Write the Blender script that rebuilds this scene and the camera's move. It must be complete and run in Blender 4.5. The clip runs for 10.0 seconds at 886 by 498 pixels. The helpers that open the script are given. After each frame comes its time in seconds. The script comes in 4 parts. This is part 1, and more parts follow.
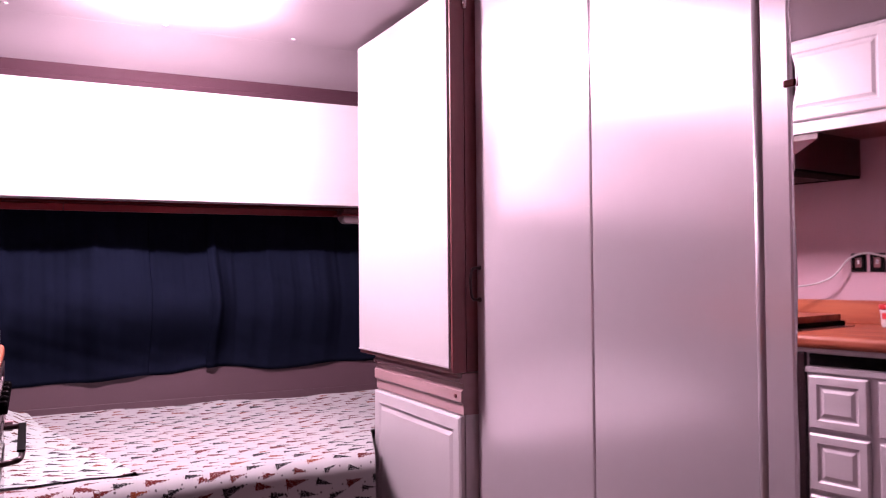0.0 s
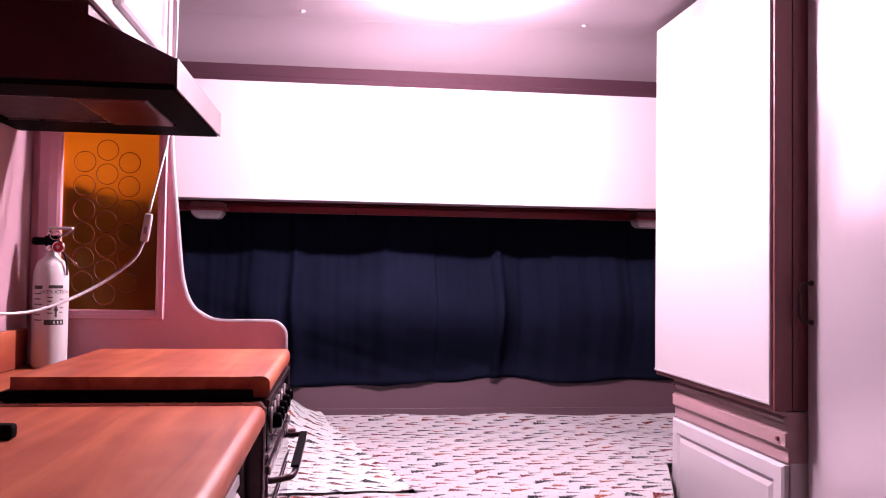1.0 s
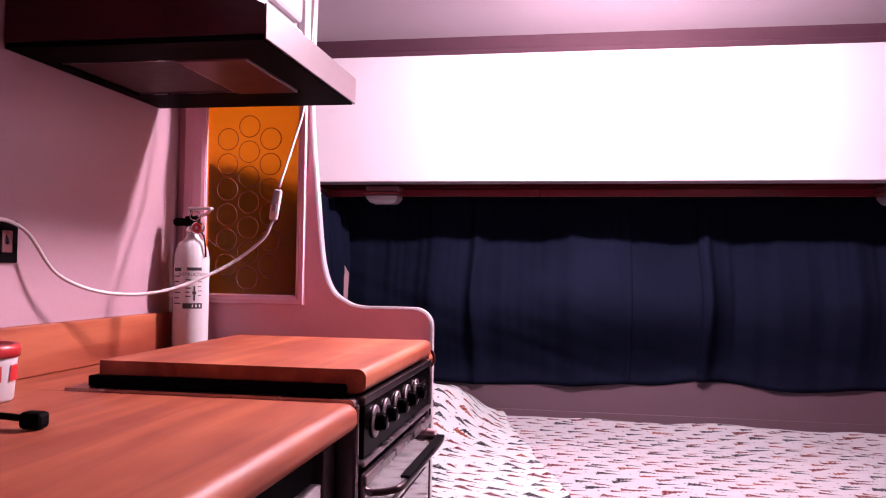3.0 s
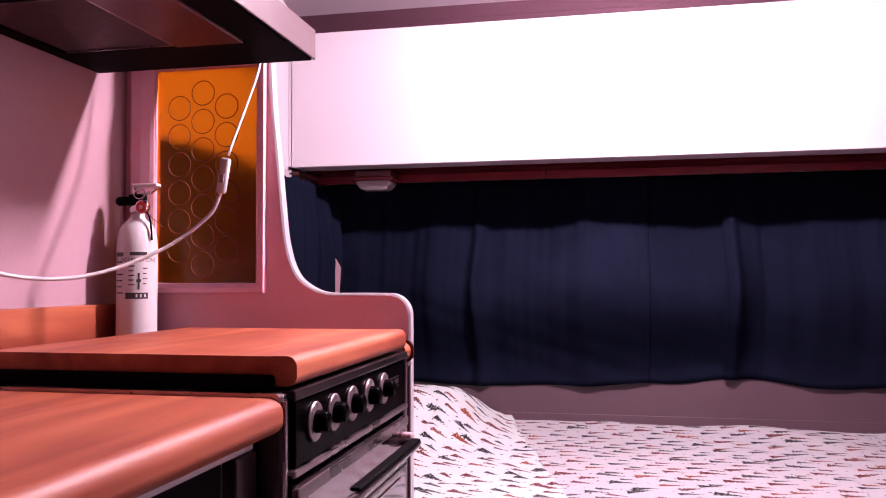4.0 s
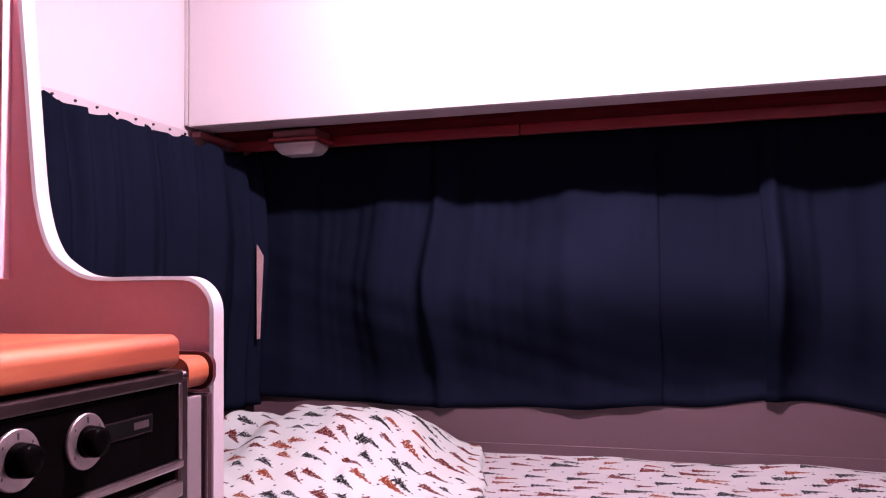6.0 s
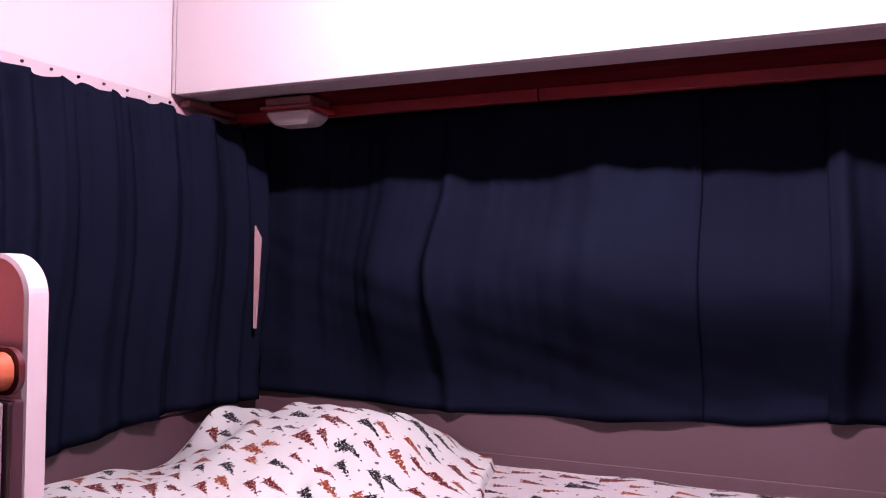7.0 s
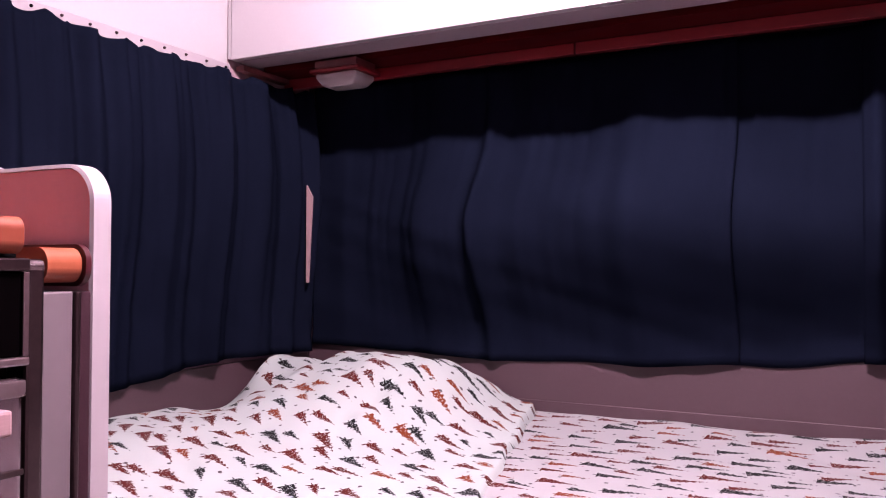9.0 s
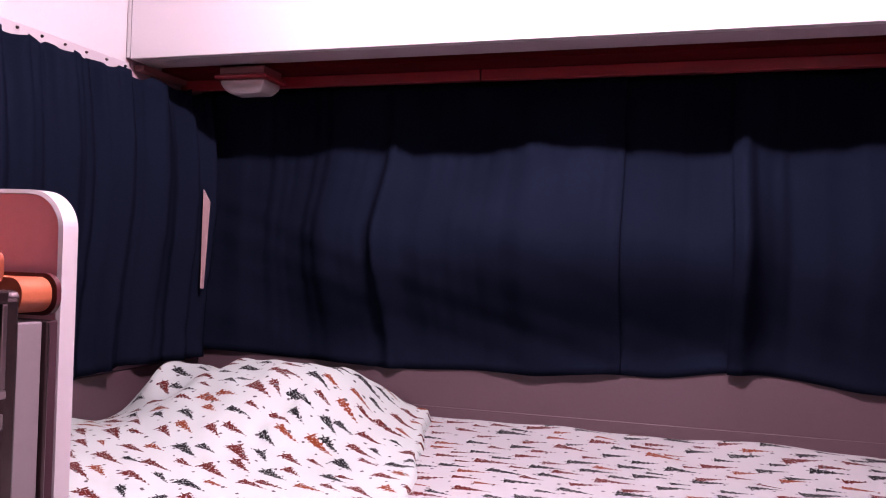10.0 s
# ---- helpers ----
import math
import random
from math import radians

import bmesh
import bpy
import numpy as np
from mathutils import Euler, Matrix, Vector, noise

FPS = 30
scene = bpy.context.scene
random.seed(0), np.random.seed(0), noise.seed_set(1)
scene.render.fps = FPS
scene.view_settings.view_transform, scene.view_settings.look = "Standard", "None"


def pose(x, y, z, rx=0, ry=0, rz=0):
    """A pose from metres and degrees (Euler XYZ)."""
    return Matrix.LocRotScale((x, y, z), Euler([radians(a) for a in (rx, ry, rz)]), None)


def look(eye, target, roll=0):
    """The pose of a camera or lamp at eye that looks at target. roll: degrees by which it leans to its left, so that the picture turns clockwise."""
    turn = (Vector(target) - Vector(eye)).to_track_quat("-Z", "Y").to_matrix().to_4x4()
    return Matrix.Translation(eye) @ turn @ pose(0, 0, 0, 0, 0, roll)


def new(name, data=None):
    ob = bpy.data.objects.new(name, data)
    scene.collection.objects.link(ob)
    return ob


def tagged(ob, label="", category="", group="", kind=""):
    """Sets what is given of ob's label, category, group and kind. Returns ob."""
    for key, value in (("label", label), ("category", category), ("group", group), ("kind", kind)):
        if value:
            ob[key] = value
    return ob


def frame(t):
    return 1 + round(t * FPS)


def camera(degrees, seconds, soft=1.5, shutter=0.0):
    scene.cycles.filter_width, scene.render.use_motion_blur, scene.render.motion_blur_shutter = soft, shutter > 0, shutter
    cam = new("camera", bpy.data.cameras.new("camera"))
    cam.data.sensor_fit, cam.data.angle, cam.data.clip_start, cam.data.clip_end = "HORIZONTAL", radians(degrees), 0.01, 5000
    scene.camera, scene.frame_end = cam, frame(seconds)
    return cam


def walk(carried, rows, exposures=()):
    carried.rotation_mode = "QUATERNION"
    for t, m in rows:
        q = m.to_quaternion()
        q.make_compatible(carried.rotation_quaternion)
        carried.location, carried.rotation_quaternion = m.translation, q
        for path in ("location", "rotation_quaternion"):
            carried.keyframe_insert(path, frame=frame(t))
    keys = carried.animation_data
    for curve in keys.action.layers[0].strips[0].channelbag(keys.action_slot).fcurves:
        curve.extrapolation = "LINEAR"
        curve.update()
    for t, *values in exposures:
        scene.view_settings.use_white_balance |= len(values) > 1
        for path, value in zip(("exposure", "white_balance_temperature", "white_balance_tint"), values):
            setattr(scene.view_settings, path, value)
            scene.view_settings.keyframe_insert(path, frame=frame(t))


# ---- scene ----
cam = camera(57.3, 10.0, soft=1.1)
PATH = [
    (0, (0.022, 0.08, 1.111), (0.929, 1.861, 1.166), -0.5),
    (0.5, (0.021, 0.171, 1.12), (0.622, 2.078, 1.172), 1.3),
    (1, (0.094, 0.336, 1.127), (0.334, 2.321, 1.191), 0.8),
    (1.5, (0.101, 0.442, 1.114), (0.128, 2.441, 1.196), -0.7),
    (2, (0.175, 0.486, 1.119), (0.054, 2.481, 1.179), 0.2),
    (2.5, (0.234, 0.537, 1.111), (-0.014, 2.521, 1.159), 0.9),
    (3.8, (0.328, 0.817, 1.051), (-0.079, 2.774, 1.116), 0.2),
    (4, (0.334, 0.876, 1.037), (-0.072, 2.833, 1.11), -0.2),
    (4.5, (0.381, 1.025, 1.021), (-0.066, 2.972, 1.107), 0.2),
    (5, (0.415, 1.12, 0.998), (0.007, 3.077, 1.065), -0.5),
    (5.5, (0.426, 1.319, 0.995), (-0.019, 3.267, 1.08), -0.8),
    (7, (0.613, 1.848, 0.992), (-0.177, 3.684, 1.055), 0.5),
    (7.5, (0.628, 1.877, 0.941), (-0.237, 3.68, 0.999), 0.5),
    (8, (0.647, 1.853, 0.902), (-0.24, 3.645, 0.953), -0.2),
    (8.5, (0.661, 1.82, 0.892), (-0.226, 3.612, 0.931), -0.2),
    (9, (0.681, 1.806, 0.897), (-0.246, 3.577, 0.945), 0.2),
    (9.5, (0.658, 1.765, 0.902), (-0.154, 3.592, 0.955), 1.0),
    (10, (0.581, 1.692, 0.946), (0.011, 3.608, 0.975), 1.7),
]
EXPOSURES = [(0.0, 1.13, 6800, 46), (6.0, 1.10, 6800, 44), (10.0, 1.10, 6600, 32)]
walk(cam, [(t, look(eye, target, roll)) for t, eye, target, roll in PATH], EXPOSURES)

# ---- world and lamps ----
world = bpy.data.worlds.new("night")
world.use_nodes = True
world.node_tree.nodes["Background"].inputs["Color"].default_value = (0.02, 0.02, 0.03, 1)
world.node_tree.nodes["Background"].inputs["Strength"].default_value = 0.2
scene.world = world

# the lit ceiling fixture: a frosted lens that lights the place by its own glow
LAMP = (0.41, 2.50, 1.912)
LAMP_GLOW = 740.0


# ---- materials ----
def material(name, color, rough=0.5, metal=0.0, vary=0.06, scale=6.0, fine=90.0, bump=0.05, coat=0.0, stretch=(1, 1, 1), spec=0.5):
    """Principled surface with broad and fine variation of colour, roughness and relief."""
    m = bpy.data.materials.new(name)
    m.use_nodes = True
    n, l = m.node_tree.nodes, m.node_tree.links
    bsdf = n["Principled BSDF"]
    coord = n.new("ShaderNodeTexCoord")
    mapping = n.new("ShaderNodeMapping")
    mapping.inputs["Scale"].default_value = stretch
    l.new(coord.outputs["Object"], mapping.inputs["Vector"])
    broad = n.new("ShaderNodeTexNoise")
    broad.inputs["Scale"].default_value, broad.inputs["Detail"].default_value = scale, 4
    small = n.new("ShaderNodeTexNoise")
    small.inputs["Scale"].default_value, small.inputs["Detail"].default_value = fine, 3
    for t in (broad, small):
        l.new(mapping.outputs["Vector"], t.inputs["Vector"])
    both = n.new("ShaderNodeMath")
    both.operation = "MULTIPLY_ADD"
    both.inputs[1].default_value = 0.5
    l.new(small.outputs["Fac"], both.inputs[0])
    l.new(broad.outputs["Fac"], both.inputs[2])
    ramp = n.new("ShaderNodeMapRange")
    ramp.inputs["From Min"].default_value, ramp.inputs["From Max"].default_value = 0.45, 1.05
    ramp.clamp = False
    ramp.inputs["To Min"].default_value, ramp.inputs["To Max"].default_value = 1 - vary, 1 + vary
    l.new(both.outputs[0], ramp.inputs["Value"])
    mix = n.new("ShaderNodeVectorMath")
    mix.operation = "SCALE"
    mix.inputs[0].default_value = color[:3]
    l.new(ramp.outputs["Result"], mix.inputs["Scale"])
    l.new(mix.outputs["Vector"], bsdf.inputs["Base Color"])
    rr = n.new("ShaderNodeMapRange")
    rr.inputs["From Min"].default_value, rr.inputs["From Max"].default_value = 0.0, 1.0
    rr.inputs["To Min"].default_value, rr.inputs["To Max"].default_value = max(0.02, rough * 0.8), min(1, rough * 1.2)
    l.new(broad.outputs["Fac"], rr.inputs["Value"])
    l.new(rr.outputs["Result"], bsdf.inputs["Roughness"])
    bsdf.inputs["Metallic"].default_value = metal
    bsdf.inputs["Coat Weight"].default_value = coat
    bsdf.inputs["Specular IOR Level"].default_value = spec
    if bump:
        b = n.new("ShaderNodeBump")
        b.inputs["Strength"].default_value, b.inputs["Distance"].default_value = bump, 0.002
        l.new(small.outputs["Fac"], b.inputs["Height"])
        l.new(b.outputs["Normal"], bsdf.inputs["Normal"])
    return m


WHITE = material("white_laminate", (0.383, 0.3405, 0.3602), 0.38, vary=0.03, scale=2.5, fine=160, bump=0.03)
GLOSS = material("gloss_laminate", (0.561, 0.476, 0.5227), 0.25, metal=0.55, vary=0.02, scale=1.2, fine=30, bump=0.0)
GLOSS.node_tree.nodes["Principled BSDF"].inputs["Anisotropic"].default_value = 0.6
brushed = GLOSS.node_tree.nodes.new("ShaderNodeTangent")
brushed.direction_type, brushed.axis = "RADIAL", "Z"
GLOSS.node_tree.links.new(brushed.outputs["Tangent"], GLOSS.node_tree.nodes["Principled BSDF"].inputs["Tangent"])
WALL = material("wallboard", (0.3432, 0.2067, 0.2418), 0.5, vary=0.05, scale=4, fine=140, bump=0.08)
BOARD = material("partition_board", (0.6595, 0.3512, 0.4229), 0.5, vary=0.06, scale=4, fine=140, bump=0.08)
# Wallboard darkened to stand in for the shade under the curtains.
SHADED_WALL = material("shaded_wallboard", (0.05443, 0.02737, 0.03483), 0.5, vary=0.05, scale=4, fine=140, bump=0.08)
CEIL = material("ceiling_board", (0.2512, 0.1966, 0.2239), 0.6, vary=0.03, scale=3, fine=120, bump=0.06)
TRIM = material("white_edging", (0.3245, 0.2683, 0.2933), 0.35, vary=0.02, bump=0.02)
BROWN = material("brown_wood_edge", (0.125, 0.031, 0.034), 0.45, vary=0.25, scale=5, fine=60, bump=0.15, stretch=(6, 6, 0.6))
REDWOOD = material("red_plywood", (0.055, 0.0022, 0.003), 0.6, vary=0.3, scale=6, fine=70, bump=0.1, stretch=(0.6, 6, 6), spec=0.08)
HOOD = material("brown_enamel", (0.0494, 0.00665, 0.01102), 0.42, vary=0.35, scale=9, fine=60, bump=0.08, spec=0.3)
LIP = material("brushed_brown_metal", (0.0425, 0.015, 0.019), 0.45, metal=0.1, vary=0.1, bump=0.05)
BLACK = material("black_plastic", (0.00234, 0.00195, 0.00234), 0.65, vary=0.2, bump=0.04, spec=0.025)
GLASSBLACK = material("black_glass_panel", (0.0012, 0.0008, 0.001), 0.22, vary=0.3, bump=0.02, spec=0.008)
STEEL = material("worn_steel", (0.2808, 0.2106, 0.2262), 0.28, metal=1.0, vary=0.2, scale=14, fine=120, bump=0.06)
DARKSTEEL = material("dark_worn_steel", (0.05525, 0.0338, 0.0377), 0.3, metal=0.9, vary=0.3, scale=14, fine=120, bump=0.08)
CHROME = material("polished_chrome", (0.5616, 0.5148, 0.5304), 0.14, metal=1.0, vary=0.06, bump=0.0)
OVENDOOR = material("oven_door_enamel", (0.20, 0.135, 0.158), 0.1, metal=0.9, vary=0.2, scale=10, bump=0.03)
NAVY = material("navy_curtain_cloth", (0.003645, 0.004792, 0.01043), 1.0, vary=0.22, scale=5, fine=420, bump=0.2, spec=0.0)
RED = material("red_plastic", (0.429, 0.0234, 0.0234), 0.35, vary=0.08)
WPLASTIC = material("white_plastic", (0.468, 0.4446, 0.4505), 0.32, vary=0.03, bump=0.02)
LENS = material("lamp_lens", (0.2677, 0.2128, 0.2265), 0.3, vary=0.04, bump=0.02)
ORANGELENS = material("brown_light_lens", (0.065, 0.007, 0.009), 0.35, vary=0.15, scale=20, bump=0.05)
FILTER = material("grease_filter", (0.026, 0.006, 0.007), 0.55, metal=0.2, vary=0.4, scale=40, fine=300, bump=0.5)
FLOOR = material("vinyl_floor", (0.117, 0.078, 0.0624), 0.45, vary=0.2, scale=7, fine=80)
INK = material("black_ink", (0.0156, 0.0156, 0.0156), 0.5, vary=0.1, bump=0)


def wood_top():
    """Orange-brown laminate printed with long streaks along y."""
    m = material("orange_woodgrain_laminate", (0.39, 0.156, 0.078), 0.52, vary=0.05, scale=8, fine=160, bump=0.03, spec=0.28)
    n, l = m.node_tree.nodes, m.node_tree.links
    coord = n.new("ShaderNodeTexCoord")
    mapping = n.new("ShaderNodeMapping")
    mapping.inputs["Scale"].default_value = (9, 0.9, 9)
    mapping.inputs["Rotation"].default_value = (0, 0, radians(4))
    l.new(coord.outputs["Object"], mapping.inputs["Vector"])
    grain = n.new("ShaderNodeTexNoise")
    grain.inputs["Scale"].default_value, grain.inputs["Detail"].default_value, grain.inputs["Distortion"].default_value = 2.0, 6, 0.5
    l.new(mapping.outputs["Vector"], grain.inputs["Vector"])
    ramp = n.new("ShaderNodeValToRGB")
    ramp.color_ramp.elements[0].position, ramp.color_ramp.elements[0].color = 0.34, (0.185, 0.0333, 0.0167, 1)
    ramp.color_ramp.elements[1].position, ramp.color_ramp.elements[1].color = 0.68, (0.37, 0.102, 0.0462, 1)
    middle = ramp.color_ramp.elements.new(0.5)
    middle.color = (0.267, 0.0592, 0.0266, 1)
    l.new(grain.outputs["Fac"], ramp.inputs["Fac"])
    bsdf = n["Principled BSDF"]
    l.new(ramp.outputs["Color"], bsdf.inputs["Base Color"])
    return m


WOOD = wood_top()


def amber_acrylic():
    m = bpy.data.materials.new("amber_acrylic")
    m.use_nodes = True
    n, l = m.node_tree.nodes, m.node_tree.links
    bsdf = n["Principled BSDF"]
    bsdf.inputs["Base Color"].default_value = (0.62, 0.17, 0.004, 1)
    bsdf.inputs["Transmission Weight"].default_value = 0.9
    bsdf.inputs["Roughness"].default_value = 0.3
    bsdf.inputs["IOR"].default_value = 1.3
    coord = n.new("ShaderNodeTexCoord")
    tex = n.new("ShaderNodeTexNoise")
    tex.inputs["Scale"].default_value = 60
    l.new(coord.outputs["Object"], tex.inputs["Vector"])
    b = n.new("ShaderNodeBump")
    b.inputs["Strength"].default_value, b.inputs["Distance"].default_value = 0.3, 0.002
    l.new(tex.outputs["Fac"], b.inputs["Height"])
    l.new(b.outputs["Normal"], bsdf.inputs["Normal"])
    return m


AMBER = amber_acrylic()
RINGS = material("moulded_ring", (0.15, 0.032, 0.004), 0.4, vary=0.2, bump=0.0)


def glow(name, color, strength):
    m = bpy.data.materials.new(name)
    m.use_nodes = True
    bsdf = m.node_tree.nodes["Principled BSDF"]
    bsdf.inputs["Base Color"].default_value = (0.8, 0.8, 0.8, 1)
    bsdf.inputs["Emission Color"].default_value = (*color, 1)
    bsdf.inputs["Emission Strength"].default_value = strength
    return m


DIFFUSER = glow("lit_diffuser", (1.0, 0.925, 0.965), LAMP_GLOW)


def mirror_glass():
    m = bpy.data.materials.new("mirror_silver")
    m.use_nodes = True
    bsdf = m.node_tree.nodes["Principled BSDF"]
    bsdf.inputs["Base Color"].default_value = (0.86, 0.82, 0.84, 1)
    bsdf.inputs["Metallic"].default_value, bsdf.inputs["Roughness"].default_value = 1.0, 0.02
    return m


MIRROR = mirror_glass()


def tree_print(name, cloth):
    """White cotton printed with small fir trees and snowflake dots, by the cloth's own coordinates in metres."""
    m = material(name, cloth, 0.9, vary=0.04, scale=8, fine=500, bump=0.2, spec=0.1)
    n, l = m.node_tree.nodes, m.node_tree.links

    def math_node(op, a, b=None, c=None):
        x = n.new("ShaderNodeMath")
        x.operation = op
        for i, v in enumerate((a, b, c)):
            if v is None:
                continue
            if isinstance(v, (int, float)):
                x.inputs[i].default_value = v
            else:
                l.new(v, x.inputs[i])
        return x.outputs[0]

    uv = n.new("ShaderNodeUVMap")
    sep = n.new("ShaderNodeSeparateXYZ")
    l.new(uv.outputs["UV"], sep.inputs[0])
    wob = n.new("ShaderNodeTexNoise")
    wob.inputs["Scale"].default_value, wob.inputs["Detail"].default_value = 170, 2
    l.new(uv.outputs["UV"], wob.inputs["Vector"])
    jag = math_node("SUBTRACT", wob.outputs["Fac"], 0.5)

    def motif(cell_u, cell_v, shift_u, shift_v, seed):
        v = math_node("DIVIDE", math_node("ADD", sep.outputs["Y"], shift_v), cell_v)
        row = math_node("FLOOR", v)
        u = math_node("ADD", math_node("DIVIDE", math_node("ADD", sep.outputs["X"], shift_u), cell_u), math_node("MULTIPLY", row, 0.37))
        col = math_node("FLOOR", u)
        comb = n.new("ShaderNodeCombineXYZ")
        l.new(col, comb.inputs[0])
        l.new(row, comb.inputs[1])
        comb.inputs[2].default_value = seed
        rnd = n.new("ShaderNodeTexWhiteNoise")
        l.new(comb.outputs[0], rnd.inputs["Vector"])
        rs = n.new("ShaderNodeSeparateColor")
        l.new(rnd.outputs["Color"], rs.inputs[0])
        du = math_node("MULTIPLY", math_node("SUBTRACT", math_node("FRACT", u), 0.5), cell_u)
        dv = math_node("MULTIPLY", math_node("SUBTRACT", math_node("FRACT", v), 0.5), cell_v)
        du = math_node("ADD", du, math_node("MULTIPLY", math_node("SUBTRACT", rs.outputs[0], 0.5), cell_u * 0.14))
        dv = math_node("ADD", dv, math_node("MULTIPLY", math_node("SUBTRACT", rs.outputs[1], 0.5), cell_v * 0.3))
        turn = math_node("MULTIPLY", math_node("SUBTRACT", math_node("FRACT", math_node("MULTIPLY", rs.outputs[0], 7.31)), 0.5), 0.6)
        co, si = math_node("COSINE", turn), math_node("SINE", turn)
        ru = math_node("SUBTRACT", math_node("MULTIPLY", du, co), math_node("MULTIPLY", dv, si))
        rv = math_node("ADD", math_node("MULTIPLY", du, si), math_node("MULTIPLY", dv, co))
        grow = math_node("ADD", 0.82, math_node("MULTIPLY", math_node("FRACT", math_node("MULTIPLY", rs.outputs[1], 5.77)), 0.45))
        return math_node("MULTIPLY", ru, grow), math_node("MULTIPLY", rv, grow), rs.outputs[2]

    bsdf = n["Principled BSDF"]
    base_link = bsdf.inputs["Base Color"].links[0].from_socket
    color = base_link
    for cu, cv, su, sv, seed, size in ((0.098, 0.070, 0, 0, 1.0, 0.0370), (0.098, 0.070, 0.049, 0.035, 5.0, 0.0285)):
        du, dv, pick = motif(cu, cv, su, sv, seed)
        # a fir lying along +u: wide at its foot, notched boughs, pointed tip
        along = math_node("DIVIDE", math_node("ADD", du, size), 2 * size)
        bough = math_node("MULTIPLY", math_node("FRACT", math_node("MULTIPLY", along, 6.0)), 0.0034)
        half = math_node("SUBTRACT", math_node("MULTIPLY", math_node("SUBTRACT", 1.0, along), size * 0.40), bough)
        half = math_node("ADD", half, math_node("MULTIPLY", math_node("MULTIPLY", jag, math_node("SUBTRACT", 1.2, along)), 0.018))
        inside = math_node("MULTIPLY", math_node("LESS_THAN", math_node("ABSOLUTE", dv), half),
                           math_node("MULTIPLY", math_node("GREATER_THAN", along, 0.0), math_node("LESS_THAN", along, 1.0)))
        stem = math_node("MULTIPLY", math_node("LESS_THAN", math_node("ABSOLUTE", dv), 0.0012), math_node("LESS_THAN", math_node("ABSOLUTE", math_node("ADD", du, size)), 0.006))
        inside = math_node("MAXIMUM", inside, stem)
        holes = n.new("ShaderNodeTexNoise")
        holes.inputs["Scale"].default_value = 330
        l.new(uv.outputs["UV"], holes.inputs["Vector"])
        inside = math_node("MULTIPLY", inside, math_node("LESS_THAN", holes.outputs["Fac"], 0.615))
        ramp = n.new("ShaderNodeValToRGB")
        ramp.color_ramp.interpolation = "CONSTANT"
        ramp.color_ramp.elements[0].color = (0.005, 0.0045, 0.006, 1)
        ramp.color_ramp.elements[1].position, ramp.color_ramp.elements[1].color = 0.42, (0.060, 0.005, 0.004, 1)
        e = ramp.color_ramp.elements.new(0.86)
        e.color = (0.125, 0.024, 0.008, 1)
        l.new(pick, ramp.inputs["Fac"])
        mix = n.new("ShaderNodeMix")
        mix.data_type = "RGBA"
        l.new(inside, mix.inputs["Factor"])
        l.new(color, mix.inputs["A"])
        l.new(ramp.outputs["Color"], mix.inputs["B"])
        color = mix.outputs["Result"]
    du, dv, pick = motif(0.039, 0.058, 0.02, 0.015, 9.0)
    r = math_node("SQRT", math_node("ADD", math_node("MULTIPLY", du, du), math_node("MULTIPLY", dv, dv)))
    dot = math_node("LESS_THAN", r, math_node("ADD", 0.0032, math_node("MULTIPLY", jag, 0.006)))
    mix = n.new("ShaderNodeMix")
    mix.data_type = "RGBA"
    l.new(dot, mix.inputs["Factor"])
    l.new(color, mix.inputs["A"])
    mix.inputs["B"].default_value = (0.07, 0.06, 0.065, 1)
    l.new(mix.outputs["Result"], bsdf.inputs["Base Color"])
    return m


# Same print twice; the sheet's cloth is darkened for weaker light on that side.
PRINT = tree_print("fir_tree_print_dimmed", (0.262, 0.254, 0.262))
COVER = tree_print("fir_tree_print_cover", (0.318, 0.342, 0.336))


# ---- builders ----
def finish(bm, name, mat, smooth=False):
    bmesh.ops.recalc_face_normals(bm, faces=bm.faces)
    me = bpy.data.meshes.new(name)
    bm.to_mesh(me)
    bm.free()
    me.materials.append(mat)
    if smooth:
        for p in me.polygons:
            p.use_smooth = True
    return me


def part(name, bm, mat, parent, label="", smooth=False):
    """One bmesh as one mesh object under a thing or part."""
    ob = new(name, finish(bm, name, mat, smooth))
    ob.parent = parent
    if label:
        tagged(ob, label)
    return ob


def thing(name, label, category, group="", kind=""):
    """An empty at a thing's origin that parents its parts."""
    return tagged(new(name), label, category, group, kind)


def solid(name, bm, mat, label, category, group="", kind="", smooth=False):
    """A thing that is one mesh."""
    return tagged(new(name, finish(bm, name, mat, smooth)), label, category, group, kind)


def box(x0, x1, y0, y1, z0, z1, bevel=0.0, bm=None, seg=2):
    bm = bm or bmesh.new()
    made = bmesh.ops.create_cube(bm, size=1, matrix=Matrix.Translation(((x0 + x1) / 2, (y0 + y1) / 2, (z0 + z1) / 2)) @ Matrix.Diagonal((x1 - x0, y1 - y0, z1 - z0, 1)))
    if bevel:
        vs = set(made["verts"])
        es = [e for e in bm.edges if e.verts[0] in vs and e.verts[1] in vs]
        bmesh.ops.bevel(bm, geom=es, offset=bevel, segments=seg, profile=0.5, affect="EDGES")
    return bm


